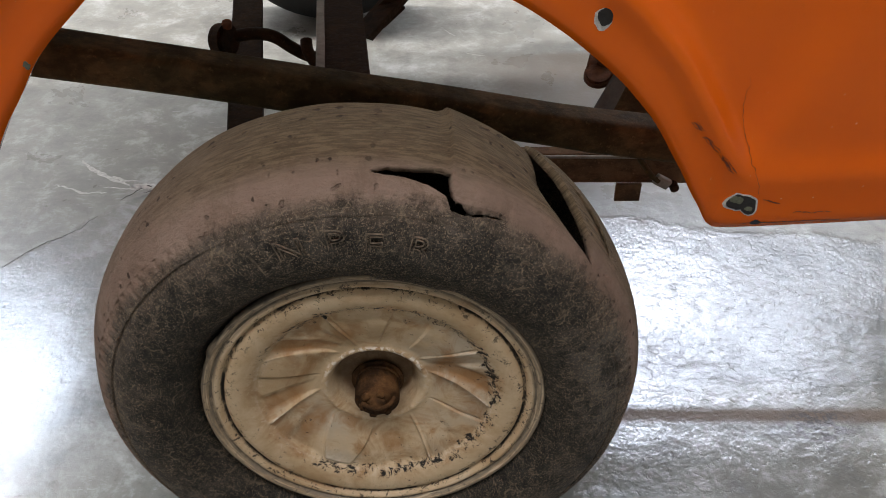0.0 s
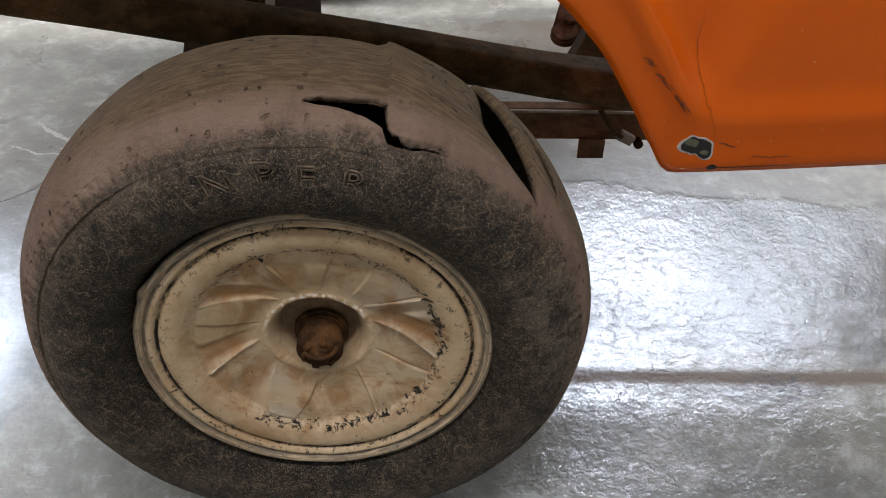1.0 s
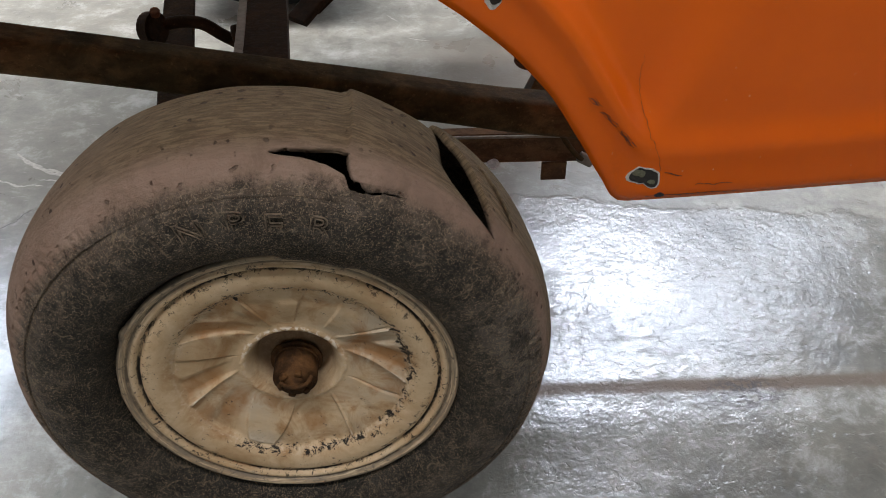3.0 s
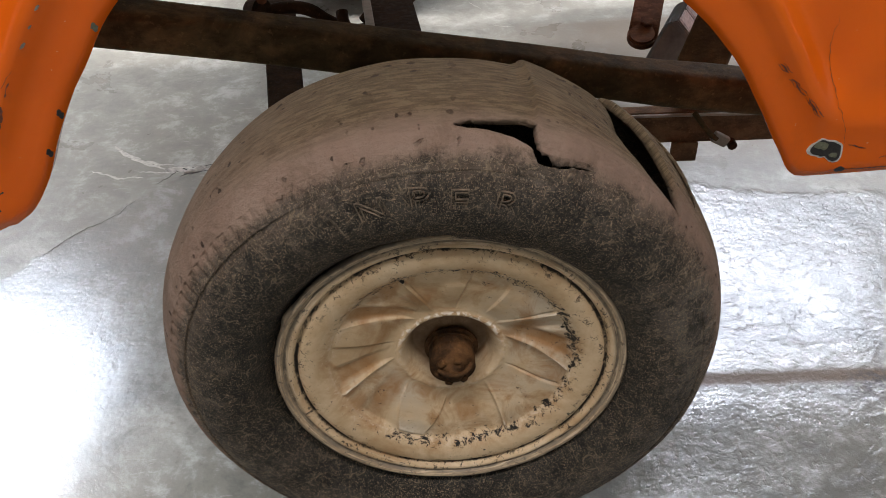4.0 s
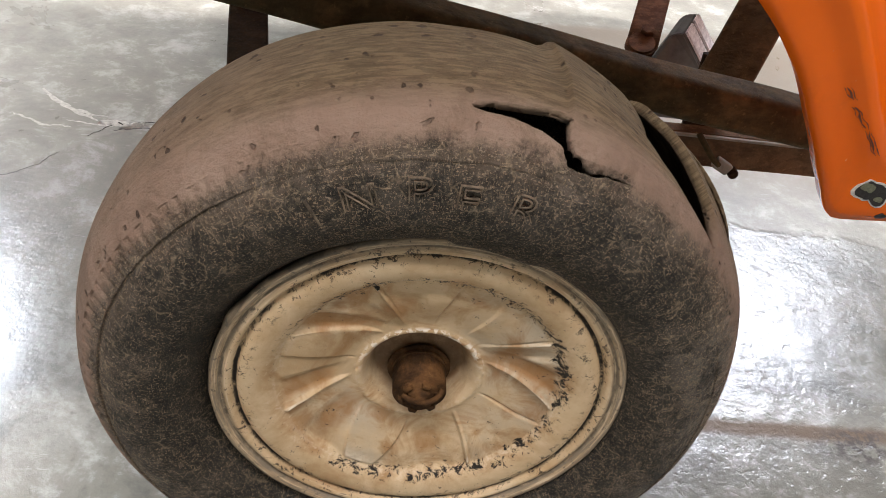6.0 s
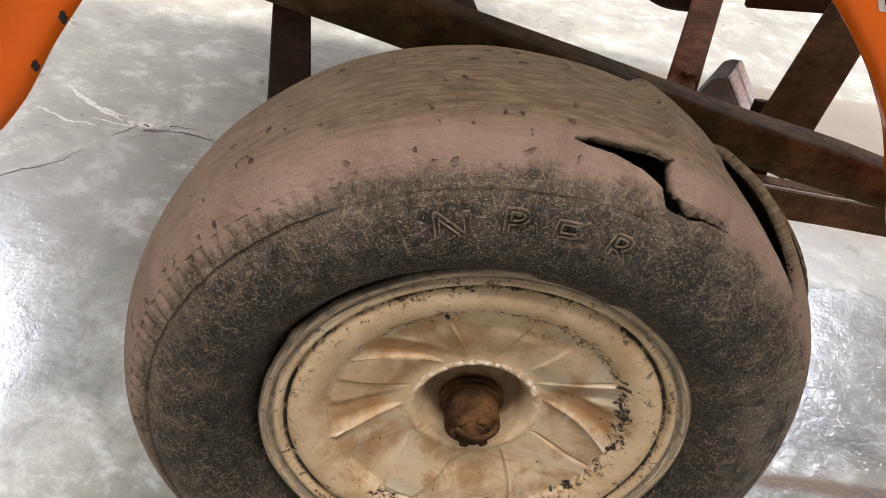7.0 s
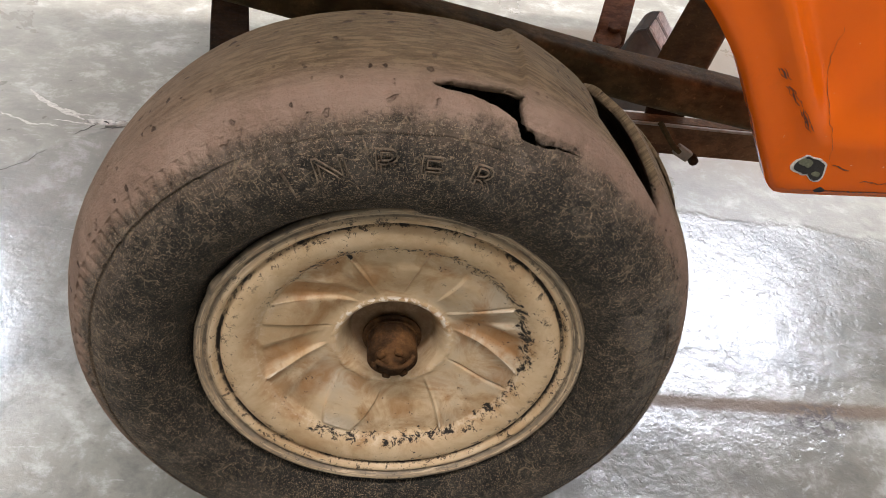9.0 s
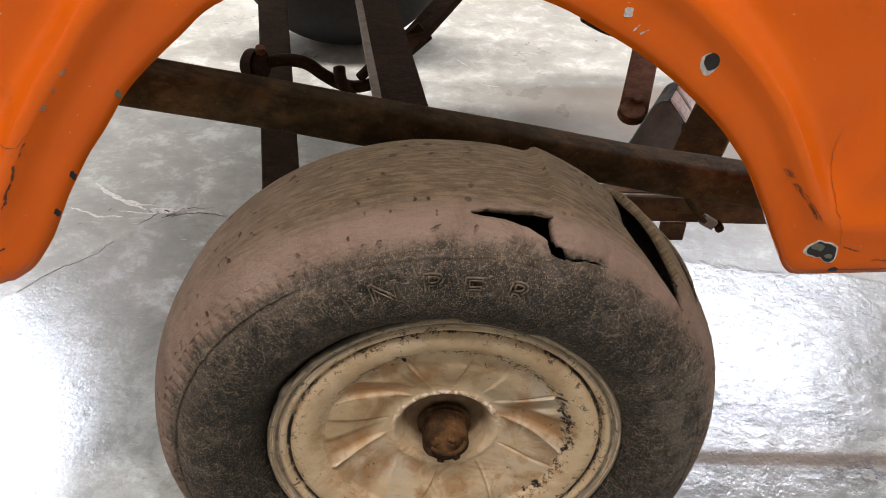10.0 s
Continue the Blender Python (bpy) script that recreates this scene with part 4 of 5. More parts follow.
def make_panel(y_of, arch, low_right, low_left, top, x_right, x_left):
    """a pressed body side: rolled edge round the arch and bottom, a step, then the plain panel"""
    inner = []
    for i in range(14):
        k = 1 - i / 14
        x = 0.288 + (x_right - 0.288) * k ** 1.4
        inner.append((x, low_right + 0.004 * smooth01((x - 0.3) / 0.3)))
    inner.append((0.280, low_right + 0.0002))
    dense = []
    for (x0, z0), (x1, z1) in zip(arch, arch[1:]):
        for s in range(4):
            dense.append((x0 + (x1 - x0) * s / 4, z0 + (z1 - z0) * s / 4))
    dense.append(arch[-1])
    for _ in range(3):
        dense = [dense[0]] + [((a[0] + 2 * b[0] + c[0]) / 4, (a[1] + 2 * b[1] + c[1]) / 4) for a, b, c in zip(dense, dense[1:], dense[2:])] + [dense[-1]]
    inner += [(x + 0.0012 * noise.noise(Vector((x * 30, z * 30, 2))), z + 0.0012 * noise.noise(Vector((x * 30, z * 30, 9)))) for x, z in dense]
    n_right, n_arch = 15, len(dense)
    for k in (0.2, 0.5, 0.8):
        inner.append((-0.321 - 0.030 * k, 0.370 - 0.010 * smooth01(k)))
    for i in range(1, 15):
        k = i / 14
        x = -0.352 + (x_left + 0.352) * k ** 1.4
        inner.append((x, low_left + 0.005 - 0.010 * k))
    first, last = n_right - 1, n_right + n_arch + 1
    outer = []
    for i, (x, z) in enumerate(inner):
        if i <= first:
            outer.append((x + 0.22 * (1 - (x - 0.278) / (x_right - 0.278)), top))
        elif i >= last:
            outer.append((x - 0.22 * (1 - (x + 0.352) / (x_left + 0.352)), top))
        else:
            k = (i - first) / (last - first)
            outer.append((0.498 + (-0.572 - 0.498) * k, top))
    steps = [0.0, 0.006, 0.014, 0.026, 0.038, 0.046, 0.052, 0.058, 0.064, 0.070, 0.077, 0.085, 0.095, 0.11, 0.13, 0.16, 0.20, 0.26, 0.34]
    bm = bmesh.new()
    grid = []
    for n, ((x0, z0), (x1, z1)) in enumerate(zip(inner, outer)):
        bold = 0.30 + 0.70 * smooth01((n - first) / 14) * smooth01((last - n) / 14)
        v = Vector((x1 - x0, z1 - z0))
        length = v.length
        v.normalize()
        col = [bm.verts.new((x0 + v.x * 0.002, y_of(x0) + 0.018, z0 + v.y * 0.002)), bm.verts.new((x0 + v.x * 0.0002, y_of(x0) + 0.004, z0 + v.y * 0.0002))]
        for d in [s for s in steps if s < length - 0.02] + [length]:
            x, z = x0 + v.x * d, z0 + v.y * d
            relief = 0.0022 * (1 - smooth01(d / 0.008))                # rolled edge
            relief -= bold * 0.006 * smooth01((d - 0.030) / 0.020) * (1 - smooth01((d - 0.052) / 0.012))     # raised bead
            relief += bold * 0.013 * smooth01((d - 0.054) / 0.026)            # step into the panel
            relief -= bold * 0.010 * smooth01((d - 0.09) / 0.25)
            col.append(bm.verts.new((x, y_of(x) + relief, z)))
        grid.append(col)
    for c0, c1 in zip(grid, grid[1:]):
        for i in range(min(len(c0), len(c1)) - 1):
            bm.faces.new((c0[i], c1[i], c1[i + 1], c0[i + 1]))
        if len(c0) > len(c1):
            for i in range(len(c1) - 1, len(c0) - 1):
                bm.faces.new((c0[i], c1[-1], c0[i + 1]))
        elif len(c1) > len(c0):
            for i in range(len(c0) - 1, len(c1) - 1):
                bm.faces.new((c0[-1], c1[i], c1[i + 1]))
    bmesh.ops.recalc_face_normals(bm, faces=bm.faces)
    return bm


side = part("body_panel", make_panel(panel_y, ARCH, 0.3600, 0.358, 0.86, 0.84, -0.78), ORANGE, car, "glossy orange painted body side with wheel arch", True)
s_mod = side.modifiers.new("thickness", "SOLIDIFY")
s_mod.thickness, s_mod.offset = 0.003, 0


def far_panel_y(x):
    return 1.215 + 0.075 * x


def make_bonnet():
    """the unseen body top, gently arched from side to side, added for its shade"""
    bm = bmesh.new()
    rows = []
    for i in range(25):
        u = i / 24
        row = []
        for j in range(13):
            x = -0.78 + 1.23 * j / 12
            row.append(bm.verts.new((x, panel_y(x) + 0.004 + (far_panel_y(x) - panel_y(x) - 0.008) * u, 0.858 + 0.05 * math.sin(math.pi * u) ** 0.7)))
        rows.append(row)
    for r0, r1 in zip(rows, rows[1:]):
        for j in range(12):
            bm.faces.new((r0[j], r0[j + 1], r1[j + 1], r1[j]))
    bmesh.ops.recalc_face_normals(bm, faces=bm.faces)
    return bm


top = part("bonnet", make_bonnet(), ORANGE, car, "unseen orange body top, added to shade the chassis", True)
s_mod = top.modifiers.new("thickness", "SOLIDIFY")
s_mod.thickness, s_mod.offset = 0.003, 0
# unseen grey underside, added to keep orange out of the floor's reflections
under = make_bonnet()
bmesh.ops.translate(under, verts=under.verts, vec=(0, 0, -0.008))
lining = part("lining", under, LINING, car, "unseen dull grey underside, added against orange reflections", True)
s_mod = lining.modifiers.new("thickness", "SOLIDIFY")
s_mod.thickness, s_mod.offset = 0.003, 0

# unseen far side of the body, behind the arch, added to shade the floor
far_bm = bmesh.new()
edge_pts = [(0.45, 0.364), (0.40, 0.362), (0.29, 0.360), (0.272, 0.364), (0.256, 0.384), (0.234, 0.417), (0.212, 0.452), (0.191, 0.480), (0.162, 0.507), (0.132, 0.531), (0.104, 0.549), (0.074, 0.566), (0.045, 0.580), (0.02, 0.60)]
far_rows = [[far_bm.verts.new((x, far_panel_y(x) - 0.004 * math.sin(math.pi * k / 8), z + (0.858 - z) * k / 8)) for k in range(9)] for x, z in edge_pts]
for c0, c1 in zip(far_rows, far_rows[1:]):
    for k in range(8):
        far_bm.faces.new((c0[k], c1[k], c1[k + 1], c0[k + 1]))
bmesh.ops.recalc_face_normals(far_bm, faces=far_bm.faces)
far_side = part("body_panel", far_bm, ORANGE, car, "unseen far orange body side, added to shade the floor", True)
s_mod = far_side.modifiers.new("thickness", "SOLIDIFY")
s_mod.thickness, s_mod.offset = 0.003, 0

# chassis -------------------------------------------------------------------------
part("chassis_rail", profile_bar((-0.76, 0.1076, 0.5437), (0.82, 0.1708, 0.2803), rounded(0.034, 0.0345, 0.008), 40, 0.0016), CHASSIS, car, "rusty brown square steel rail", True)
part("cross_member", profile_bar((-0.154, 0.16, 0.185), (-0.276, 1.05, 0.262), rounded(0.046, 0.012, 0.002, 2), 20, 0.001), DARK_STEEL, car, "dark brown flat steel bar")
part("cross_member", profile_bar((-0.0335, 0.155, 0.392), (-0.1125, 1.05, 0.315), angle_section(0.047, 0.035, 0.005), 20, 0.001), DARK_STEEL, car, "dark brown angle iron")
part("lower_rail", profile_bar((0.06, 0.325, 0.252), (0.80, 0.3042, 0.2661), angle_section(0.014, 0.040, 0.004), 24, 0.001), RAIL_RUST, car, "rusty angle iron with pale worn edge")

# what the wheel turns on
part("axle", tube_mesh([(WX, 0.03, WZ), (WX, 0.20, WZ), (WX - 0.02, 0.30, WZ)], 0.014), DARK_STEEL, car, smooth=True)
part("rail_edge", profile_bar((0.06, 0.3085, 0.2535), (0.80, 0.2877, 0.2676), rounded(0.004, 0.003, 0.001, 2), 24, 0.0006), PALE_EDGE, car, "pale worn edge of the lower rail")
# the angle iron's lit flange, put in as a pale strip
part("cross_member_lit_edge", profile_bar((-0.0595, 0.16, 0.3935), (-0.1415, 1.05, 0.3165), rounded(0.009, 0.004, 0.001, 2), 20, 0.0006), PALE_EDGE, car, "pale strip for the lit flange of the angle iron")
# bolt, bent wire and tab on the lower rail
part("rail_tab", profile_bar((0.266, 0.304, 0.206), (0.296, 0.303, 0.207), [(-0.002, 0.014), (0.002, 0.014), (0.002, -0.010), (-0.002, -0.010)], 4, 0.0), RAIL_RUST, car)
part("rail_bolt", disc((0.332, 0.296, 0.222), (0, -1, 0), 0.0055, 0.012, 8, 0.001), DARK_STEEL, car)
part("rail_wire", tube_mesh([(0.283, 0.300, 0.262), (0.290, 0.292, 0.254), (0.300, 0.286, 0.243), (0.309, 0.285, 0.236)], 0.0032, 8), CHASSIS, car, smooth=True)
part("rail_clip", box_mesh(0.020, 0.008, 0.013, 0.002, pose(0.314, 0.288, 0.234, 0, 28, 0)), PALE_EDGE, car)
# pale disc standing in for a rail hole that shows bright floor
part("rail_hole_disc", disc((0.2085, 0.3145, 0.213), (0, -1, 0), 0.008, 0.003, 16, 0.0008), BLOCK_WHITE, car, "pale round disc in place of a hole in the rail")
part("rail_bracket", profile_bar((0.305, 0.345, 0.238), (0.300, 0.345, 0.33), rounded(0.046, 0.006, 0.0015, 2), 6, 0.0005, up=(0, 1, 0)), DARK_STEEL, car)

# steering links behind the wheel
link = part("link_bar", profile_bar((0.285, 0.550, 0.231), (0.434, 1.010, 0.424), rounded(0.040, 0.014, 0.004), 14, 0.0008), RED_RUST, car, "reddish rusty flat bar with rounded end", True)
part("link_bolt", disc((0.292, 0.566, 0.247), (-0.1, -0.36, 0.93), 0.009, 0.014, 6, 0.001), RED_RUST, car)
part("link_end", disc((0.2845, 0.552, 0.234), (-0.1, -0.36, 0.93), 0.020, 0.0142, 24, 0.003), RED_RUST, car, smooth=False)
part("brace_bar", profile_bar((0.233, 0.200, 0.336), (0.470, 0.551, 0.618), rounded(0.046, 0.012, 0.002, 2), 14, 0.0008), CHASSIS, car, "rusty brown flat bar")
part("brace_bar", profile_bar((0.34, 0.60, 0.350), (0.52, 0.60, 0.372), rounded(0.012, 0.03, 0.002, 2), 8, 0.0008), DARK_STEEL, car)
part("damper", tube_mesh([(0.260, 0.80, 0.290), (0.31, 0.80, 0.270), (0.37, 0.80, 0.274)], 0.026, 16), DARK_STEEL, car, "dark round steel canister", True)
part("tie_rod", tube_mesh([(-0.232, 0.60, 0.262), (-0.200, 0.60, 0.268), (-0.172, 0.60, 0.264), (-0.148, 0.60, 0.248), (-0.126, 0.60, 0.236), (-0.104, 0.60, 0.232), (-0.078, 0.60, 0.238)], 0.0088, 12), DARK_STEEL, car, "bent dark rusty rod", True)
part("rod_clamp", disc((-0.240, 0.590, 0.262), (0.85, -0.45, 0.2), 0.023, 0.026, 20, 0.005), DARK_STEEL, car, smooth=False)
part("rod_clamp_bolt", disc((-0.232, 0.588, 0.286), (0.1, -0.3, 0.95), 0.007, 0.010, 8, 0.001), RED_RUST, car)
part("rod_joint", tube_mesh([(-0.126, 0.595, 0.262), (-0.124, 0.585, 0.252), (-0.116, 0.583, 0.236), (-0.108, 0.588, 0.224)], 0.0085, 10), DARK_STEEL, car, smooth=True)
part("rod_joint", tube_mesh([(-0.098, 0.600, 0.246), (-0.084, 0.600, 0.262), (-0.076, 0.600, 0.272)], 0.007, 10), DARK_STEEL, car, smooth=True)
part("rear_brace", profile_bar((-0.055, 0.74, 0.205), (0.208, 1.06, 0.395), rounded(0.038, 0.012, 0.002, 2), 10, 0.0008), DARK_STEEL, car, "dark steel diagonal brace")
part("gusset", box_mesh(0.05, 0.008, 0.035, 0.002, pose(-0.018, 0.79, 0.225, 0, -45, 0)), DARK_STEEL, car)

# far wheel
FAR_PROFILE = [(0.120, -0.045), (0.150, -0.060), (0.180, -0.064), (0.205, -0.060), (0.218, -0.052), (0.226, -0.046), (0.229, -0.040), (0.230, -0.034), (0.226, -0.032), (0.226, -0.027), (0.232, -0.025), (0.234, -0.014),
               (0.229, -0.012), (0.229, -0.008), (0.235, -0.006), (0.235, 0.006), (0.229, 0.008), (0.229, 0.012), (0.234, 0.014), (0.232, 0.025), (0.226, 0.027), (0.226, 0.032), (0.230, 0.034), (0.226, 0.046), (0.205, 0.060), (0.180, 0.064), (0.150, 0.060), (0.120, 0.045)]
far_wheel = new("wheel")
far_wheel.parent = car
far_wheel.matrix_local = pose(-0.160, 1.300, 0.2365, 0, 0, 4)
tagged(far_wheel, "far wheel with black grooved tyre")
part("tyre", lathe(FAR_PROFILE, 120)[0], BLACK, far_wheel, "black grooved rubber tyre", True)
part("rim", disc((0, 0, 0), (0, 1, 0), 0.125, 0.08, 48, 0.006), CREAM, far_wheel)
part("axle", tube_mesh([(-0.160, 1.27, 0.2365), (-0.15, 1.05, 0.2365)], 0.014), DARK_STEEL, car, smooth=True)

# grey block with a white painted top edge, fixed behind the rail -------------------
block = new("bracket_block")
block.parent = car
tagged(block, "grey weathered block with chipped white painted edge")


def prism(front, shift):
    """a solid between an outline and the same outline moved by shift"""
    bm = bmesh.new()
    a = [bm.verts.new(p) for p in front]
    b = [bm.verts.new(Vector(p) + Vector(shift)) for p in front]
    bm.faces.new(a)
    bm.faces.new(b[::-1])
    for i in range(len(a)):
        k = (i + 1) % len(a)
        bm.faces.new((a[i], b[i], b[k], a[k]))
    bmesh.ops.recalc_face_normals(bm, faces=bm.faces)
    bmesh.ops.bevel(bm, geom=bm.edges[:], offset=0.0012, segments=2, affect="EDGES")
    return bm


part("body", prism([(0.297, 0.505, 0.270), (0.303, 0.502, 0.2765), (0.3125, 0.500, 0.2790), (0.364, 0.500, 0.220), (0.347, 0.492, 0.168), (0.252, 0.492, 0.168)], (0.026, 0.045, 0.009)), BLOCK_GREY, block, "grey weathered block")
BACK = Vector((0.026, 0.045, 0.009))
for lo, hi in ((0.05, 0.52), (0.60, 0.97)):
    ends = (Vector((0.3132, 0.500, 0.2796)), Vector((0.3646, 0.500, 0.2207)))
    edge = [ends[0] + BACK * lo, ends[1] + BACK * lo, ends[1] + BACK * hi, ends[0] + BACK * hi]
    part("painted_edge", prism(edge, (0.0020, -0.0004, 0.0018)), BLOCK_WHITE, block, "chipped white painted edge")

# chipped paint and scuffs ------------------------------------------------------------


def blob(points, x, z, proud, mat, name, label):
    """a thin irregular patch on the body side, outline given by radii at even angles, in millimetres"""
    bm = bmesh.new()
    n = len(points)
    sub = []
    for i in range(n * 4):
        k, s = divmod(i, 4)
        a, b = points[k], points[(k + 1) % n]
        r = (a + (b - a) * smooth01(s / 4)) * (1 + 0.06 * noise.noise(Vector((i * 1.7, x * 50, z * 50)))) / 1000
        ang = 2 * math.pi * i / (n * 4)
        px, pz = x + r * math.cos(ang), z + r * math.sin(ang)
        sub.append((px, pz))
    front = [bm.verts.new((px, surface_y(px, pz) - proud, pz)) for px, pz in sub]
    back = [bm.verts.new((px, surface_y(px, pz) + 0.001, pz)) for px, pz in sub]
    mid = bm.verts.new((x, surface_y(x, z) - proud, z))
    m = len(sub)
    for i in range(m):
        j = (i + 1) % m
        bm.faces.new((mid, front[i], front[j]))
        bm.faces.new((front[i], back[i], back[j], front[j]))
    bmesh.ops.recalc_face_normals(bm, faces=bm.faces)
    return part(name, bm, mat, side, label)


bpy.context.view_layer.update()
DEPS = bpy.context.evaluated_depsgraph_get()


def surface_y(x, z):
    hit, place, *_ = side.ray_cast(Vector((x, -1, z)), Vector((0, 1, 0)), depsgraph=DEPS)
    return place.y if hit else panel_y(x)


blob((6, 6.4, 7.4, 7.2, 6.2, 6.8, 9.5, 7.4), 0.152, 0.544, 0.0004, CHIP_WHITE, "chip_edge", "bare pale edge of a paint chip")
blob((5.4, 5.6, 6.4, 5.8, 4.6, 4.6, 6.8, 6.4), 0.1526, 0.5452, 0.0008, CHIP_DARK, "paint_chip", "dark hole chipped through the paint")
blob((13.3, 9.5, 8.6, 12.9, 16.5, 9.0, 7.6, 17.8), 0.290, 0.3855, 0.0004, CHIP_WHITE, "chip_edge", "bare pale edge of a paint chip")
blob((11.5, 7.8, 7.2, 11.5, 13.5, 7.4, 6.2, 15.8), 0.290, 0.3855, 0.0008, CHIP_DARK, "paint_chip", "dark chipped paint")
blob((5.5, 3.6, 3.0, 5.0, 6.0, 3.4, 2.8, 6.0), 0.2845, 0.3895, 0.0012, PRIMER, "paint_chip", "grey green primer showing")
blob((3, 2, 1.8, 2.6, 4, 2.4, 2, 3.6), 0.2970, 0.3800, 0.0012, PRIMER, "paint_chip", "grey green primer showing")
blob((4.5, 3, 3, 3, 4.5, 3, 2, 3), 0.307, 0.3645, 0.0006, CHIP_DARK, "paint_chip", "dark chip at the bottom edge")
blob((2.6, 3.6, 3, 3.6, 2.6, 3.6, 3, 3.6), 0.0895, 0.577, 0.0006, CHIP_WHITE, "paint_chip", "pale chip in the paint")


def stroke(points, width, mat, name, label, seed=0.0):
    """a thin ragged scratch on the body side along points (x, z), width in millimetres"""
    dense = []
    for (x0, z0), (x1, z1) in zip(points, points[1:]):
        n = max(2, int(math.hypot(x1 - x0, z1 - z0) / 0.0015))
        dense += [(x0 + (x1 - x0) * i / n, z0 + (z1 - z0) * i / n) for i in range(n)]
    dense.append(points[-1])
    m = len(dense)
    bm = bmesh.new()
    rows = []
    for i, (x, z) in enumerate(dense):
        a, b = dense[max(0, i - 1)], dense[min(m - 1, i + 1)]
        q = math.hypot(b[0] - a[0], b[1] - a[1]) or 1
        nx, nz = -(b[1] - a[1]) / q, (b[0] - a[0]) / q
        j = 0.0016 * noise.noise(Vector((x * 160 + seed, z * 160, 0)))
        w = width / 2000 * max(0.12, 0.7 + 1.3 * noise.noise(Vector((x * 420, z * 420, seed)))) * math.sin(math.pi * (i + 0.5) / m) ** 0.4
        row = []
        for s in (1, -1):
            px, pz = x + nx * (j + s * w), z + nz * (j + s * w)
            row.append(bm.verts.new((px, surface_y(px, pz) - 0.0004, pz)))
        rows.append(row)
    for r0, r1 in zip(rows, rows[1:]):
        bm.faces.new((r0[0], r1[0], r1[1], r0[1]))
    bmesh.ops.recalc_face_normals(bm, faces=bm.faces)
    return part(name, bm, mat, side, label)


stroke([(0.0945, 0.5655), (0.0990, 0.5690)], 1.6, CHIP_WHITE, "paint_chip", "pale scratch in the paint", 50.0)
stroke([(0.1000, 0.5630), (0.1050, 0.5665)], 1.8, CHIP_WHITE, "paint_chip", "pale scratch in the paint", 51.0)
# dark scratches running down beside the arch
for k, (dx, w) in enumerate(((0.0, 1.3), (0.0020, 0.8), (-0.0016, 0.7))):
    stroke([(0.2323 + dx, 0.4625), (0.2365 + dx, 0.4590), (0.2405 + dx, 0.4552)], w, SCUFF, "scuff", "dark rubbed scratch", 1.0 + k)
    stroke([(0.2437 + dx, 0.4500), (0.2500 + dx, 0.4435), (0.2569 + dx, 0.4365)], w, SCUFF, "scuff", "dark rubbed scratch", 21.0 + k)
    stroke([(0.2590 + dx, 0.4345), (0.2665 + dx, 0.4262), (0.2746 + dx, 0.4172)], w * 1.1, SCUFF, "scuff", "dark rubbed scratch", 31.0 + k)
stroke([(0.2741, 0.4904), (0.2735, 0.4689), (0.2803, 0.4433), (0.2890, 0.4223), (0.2989, 0.4034), (0.3030, 0.3888)], 0.5, SCUFF, "paint_crack", "fine crack in the paint", 40.0)
stroke([(0.3066, 0.3886), (0.3140, 0.3862), (0.3225, 0.3838)], 1.2, SCUFF, "scuff", "dark rubbed scratch", 41.0)
stroke([(0.3366, 0.3742), (0.3520, 0.3735), (0.3699, 0.3738)], 1.2, SCUFF, "scuff", "dark rubbed scratch", 42.0)
stroke([(0.295, 0.3645), (0.330, 0.3640), (0.380, 0.3645)], 1.4, SCUFF, "scuff", "dark worn bottom edge", 43.0)
stroke([(-0.2955, 0.469), (-0.300, 0.460), (-0.304, 0.450)], 2.2, SCUFF, "scuff", "dark scratch", 4.0)
stroke([(-0.3045, 0.451), (-0.308, 0.443), (-0.3125, 0.434)], 1.8, SCUFF, "scuff", "dark scratch", 5.0)
stroke([(-0.286, 0.486), (-0.292, 0.476)], 1.0, SCUFF, "scuff", "faint dark scratch", 6.0)
stroke([(-0.3195, 0.3995), (-0.327, 0.3945), (-0.334, 0.390), (-0.3415, 0.3875)], 3.4, CHIP_DARK, "scuff", "black rubbed scuff mark", 7.0)
stroke([(-0.3265, 0.3845), (-0.334, 0.3835), (-0.3415, 0.383)], 3.6, CHIP_DARK, "scuff", "black rubbed scuff mark", 8.0)
stroke([(-0.338, 0.377), (-0.344, 0.3755), (-0.3475, 0.374)], 2.2, CHIP_DARK, "scuff", "black rubbed scuff mark", 9.0)
stroke([(-0.2812, 0.4947), (-0.2919, 0.4825), (-0.3170, 0.4767), (-0.3240, 0.4560), (-0.3295, 0.4343), (-0.3386, 0.4202), (-0.3621, 0.3965), (-0.3744, 0.3897)], 0.7, SCUFF, "scuff", "faint dark scratch", 10.0)
for cx, cz, w in ((-0.2645, 0.4575, 4.0), (-0.280, 0.428, 3.6), (-0.2265, 0.517, 3.4)):
    blob((2.0, 1.6, w, 2.0, 2.0, 1.6, w, 2.0), cx, cz, 0.0008, CHIP_DARK if w > 3.5 else PRIMER, "paint_chip", "chip on the arch edge")
for cx, cz, w in ((-0.270, 0.510, 2.0), (-0.262, 0.522, 1.3), (-0.254, 0.534, 1.8)):
    blob((w * 0.5, w * 1.3, w * 0.6, w * 0.4, w * 0.5, w * 1.3, w * 0.6, w * 0.4), cx, cz, 0.0005, PALE_EDGE, "paint_chip", "paint rubbed grey on the bead")

# cracks in the floor -------------------------------------------------------------------


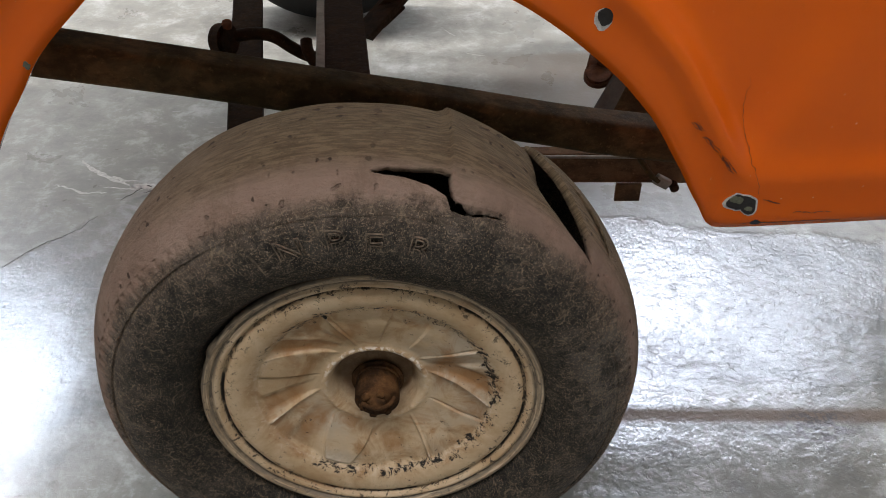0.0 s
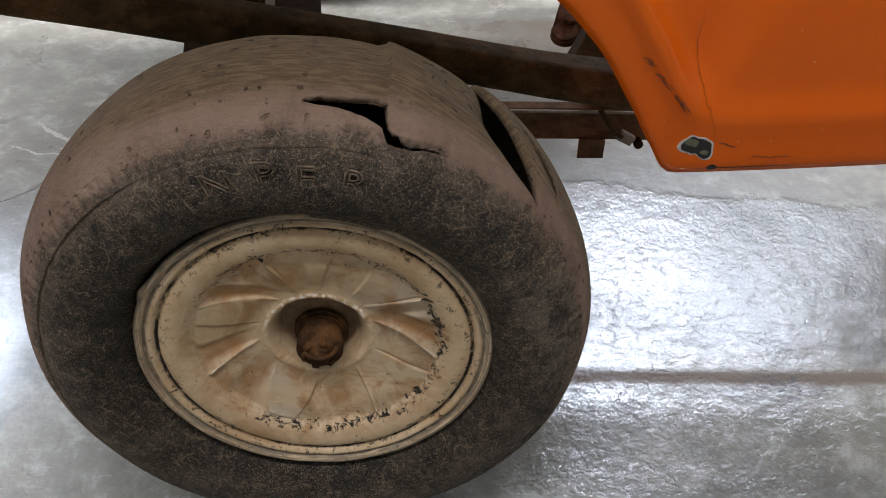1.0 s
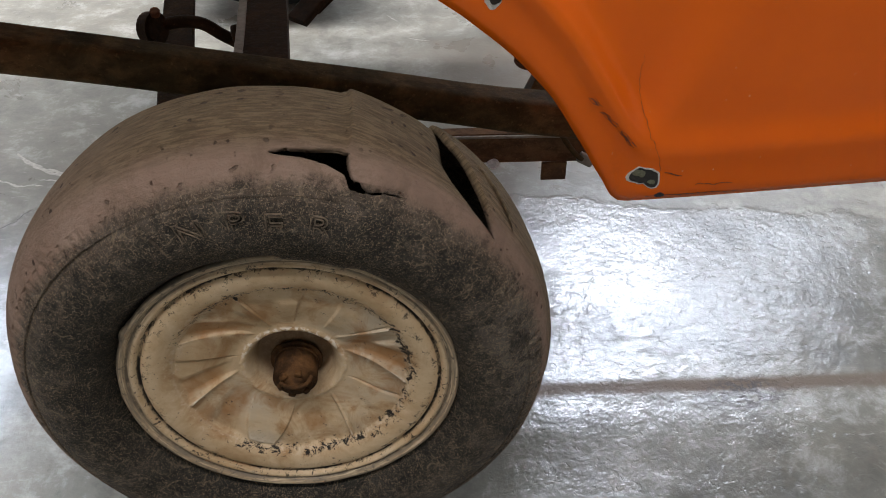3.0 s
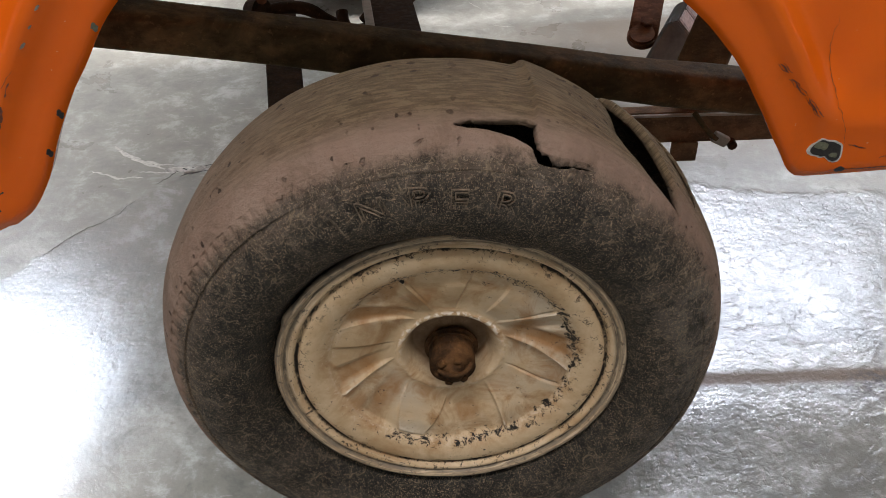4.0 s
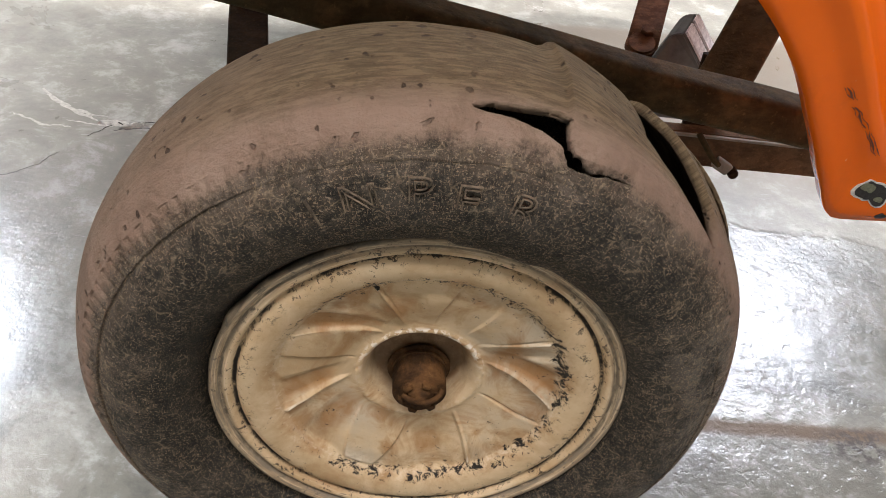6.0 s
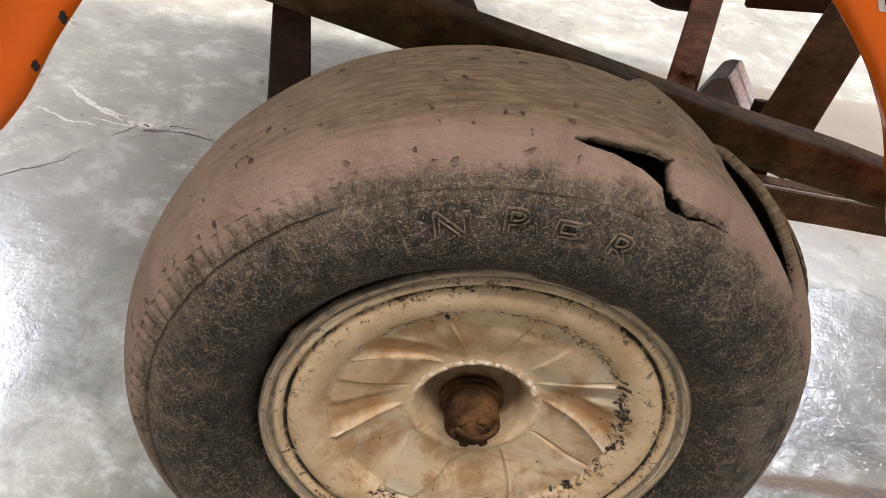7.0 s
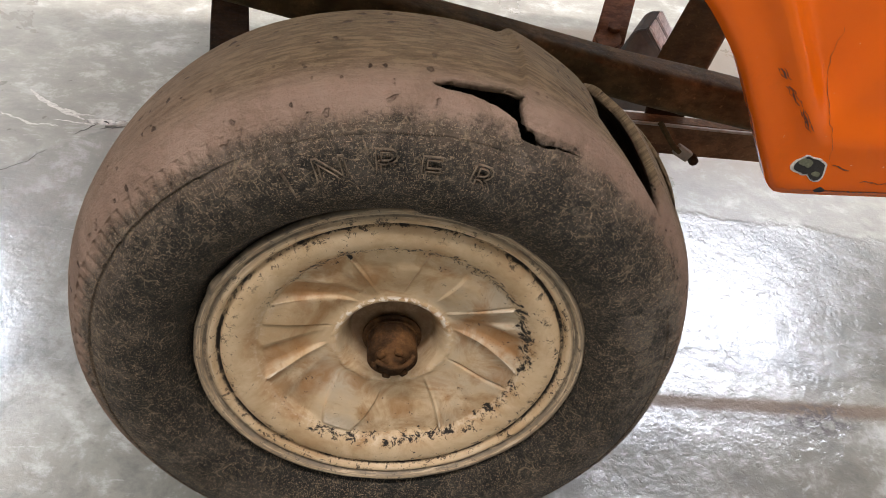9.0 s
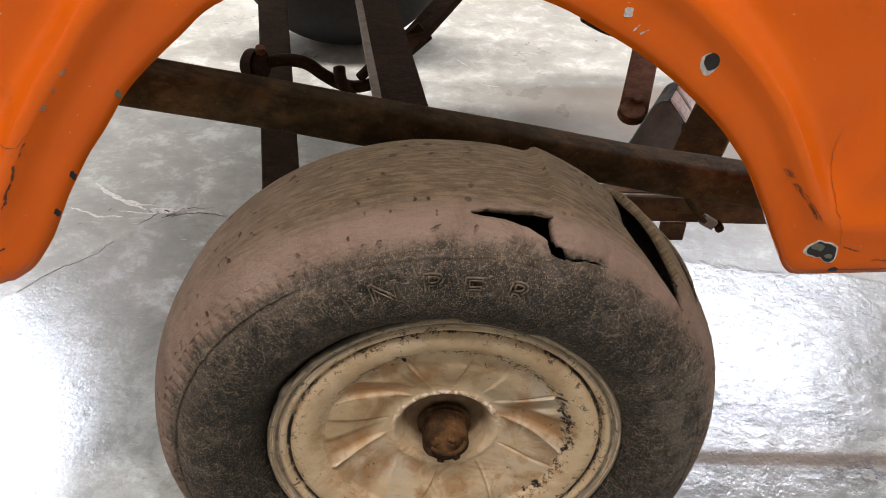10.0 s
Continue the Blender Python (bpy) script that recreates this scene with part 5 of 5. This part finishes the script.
def ribbon(points, width, mat, name, label, height=0.0012, seed=0.0, rough=0.5):
    """a thin uneven strip along points on the floor"""
    bm = bmesh.new()
    dense = []
    for (x0, y0), (x1, y1) in zip(points, points[1:]):
        n = max(2, int(math.hypot(x1 - x0, y1 - y0) / 0.004))
        dense += [(x0 + (x1 - x0) * i / n, y0 + (y1 - y0) * i / n) for i in range(n)]
    dense.append(points[-1])
    rows = []
    m = len(dense)
    for i, (x, y) in enumerate(dense):
        a, b = dense[max(0, i - 1)], dense[min(m - 1, i + 1)]
        dx, dy = b[0] - a[0], b[1] - a[1]
        q = math.hypot(dx, dy) or 1
        nx, ny = -dy / q, dx / q
        j = 0.006 * rough * noise.noise(Vector((x * 55 + seed, y * 55, 0))) + 0.003 * rough * noise.noise(Vector((x * 190 + seed, y * 190, 3)))
        w = width * (0.55 + 0.9 * abs(noise.noise(Vector((x * 80 + seed, y * 80, 7))))) * math.sin(math.pi * min(1, max(0.02, (i + 0.5) / m))) ** 0.5
        hz = height * (0.6 + 0.8 * abs(noise.noise(Vector((x * 60, y * 60, seed)))))
        cx, cy = x + nx * j, y + ny * j
        rows.append([bm.verts.new((cx + nx * w, cy + ny * w, 0.0003)), bm.verts.new((cx, cy, hz)), bm.verts.new((cx - nx * w, cy - ny * w, 0.0003))])
    for r0, r1 in zip(rows, rows[1:]):
        for k in range(2):
            bm.faces.new((r0[k], r1[k], r1[k + 1], r0[k + 1]))
    bmesh.ops.recalc_face_normals(bm, faces=bm.faces)
    return tagged(mesh_object(name, bm, mat), label, kind="structure")


SEAM = [(-0.300, 0.600), (-0.318, 0.608), (-0.346, 0.612), (-0.372, 0.606), (-0.396, 0.598)]
CRACK_DARK = make_flat("crack_shadow_dirt", (0.05, 0.046, 0.04), 0.9, scale=200)
CRACK_PALE = make_flat("broken_cement", (0.52, 0.51, 0.47), 0.85, scale=160)
ribbon(SEAM, 0.0035, CRACK_PALE, "floor_crack_edge", "pale broken edge of a floor crack", 0.0030, 1.0)
ribbon([(x, y - 0.004) for x, y in SEAM], 0.0009, CRACK_DARK, "floor_crack", "dark crack in the concrete floor", 0.0006, 1.0)
ribbon([(-0.365, 0.612), (-0.385, 0.608), (-0.410, 0.612), (-0.428, 0.606)], 0.009, CRACK_PALE, "floor_crack_edge", "pale broken edge of a floor crack", 0.0035, 6.0, 0.9)
ribbon([(-0.372, 0.600), (-0.390, 0.597), (-0.402, 0.592)], 0.0016, CRACK_DARK, "floor_crack", "dark crack in the concrete floor", 0.0006, 6.0, 0.9)
ribbon([(-0.392, 0.606), (-0.400, 0.609)], 0.0016, CRACK_DARK, "floor_crack", "dark crack in the concrete floor", 0.0042, 3.0, 0.9)
ribbon([(-0.428, 0.612), (-0.455, 0.624), (-0.485, 0.645), (-0.516, 0.668)], 0.0045, CRACK_PALE, "floor_scratch", "pale scrape on the floor", 0.0009, 4.0, 0.6)
ribbon([(-0.405, 0.600), (-0.440, 0.603), (-0.470, 0.606)], 0.0022, CRACK_PALE, "floor_scratch", "pale scrape on the floor", 0.0007, 8.0, 0.8)
ribbon([(-0.329, 0.621), (-0.366, 0.619), (-0.389, 0.612), (-0.408, 0.605), (-0.432, 0.571)], 0.0013, CRACK_DARK, "floor_crack", "dark crack in the concrete floor", 0.0008, 14.0, 0.8)
ribbon([(-0.455, 0.528), (-0.473, 0.495), (-0.505, 0.466), (-0.532, 0.440), (-0.542, 0.418), (-0.552, 0.405)], 0.0010, CRACK_DARK, "floor_crack", "thin dark crack in the concrete floor", 0.0007, 15.0, 0.6)
ribbon([(-0.526, 0.683), (-0.500, 0.656), (-0.467, 0.633), (-0.418, 0.622)], 0.0050, CRACK_PALE, "floor_scratch", "pale scrape on the floor", 0.0009, 16.0, 0.7)
ribbon([(-0.542, 0.612), (-0.495, 0.590), (-0.459, 0.592)], 0.0026, CRACK_PALE, "floor_scratch", "pale scrape on the floor", 0.0007, 17.0, 0.9)
for i, (x, y, dx, dy) in enumerate(((0.158, 1.104, 0.022, -0.006), (0.105, 1.21, 0.012, -0.016))):
    ribbon([(x - dx, y - dy), (x, y), (x + dx, y + dy)], 0.0022, CRACK_PALE, "floor_scratch", "pale scrape on the floor", 0.0010, 11.0 + i, 0.5)
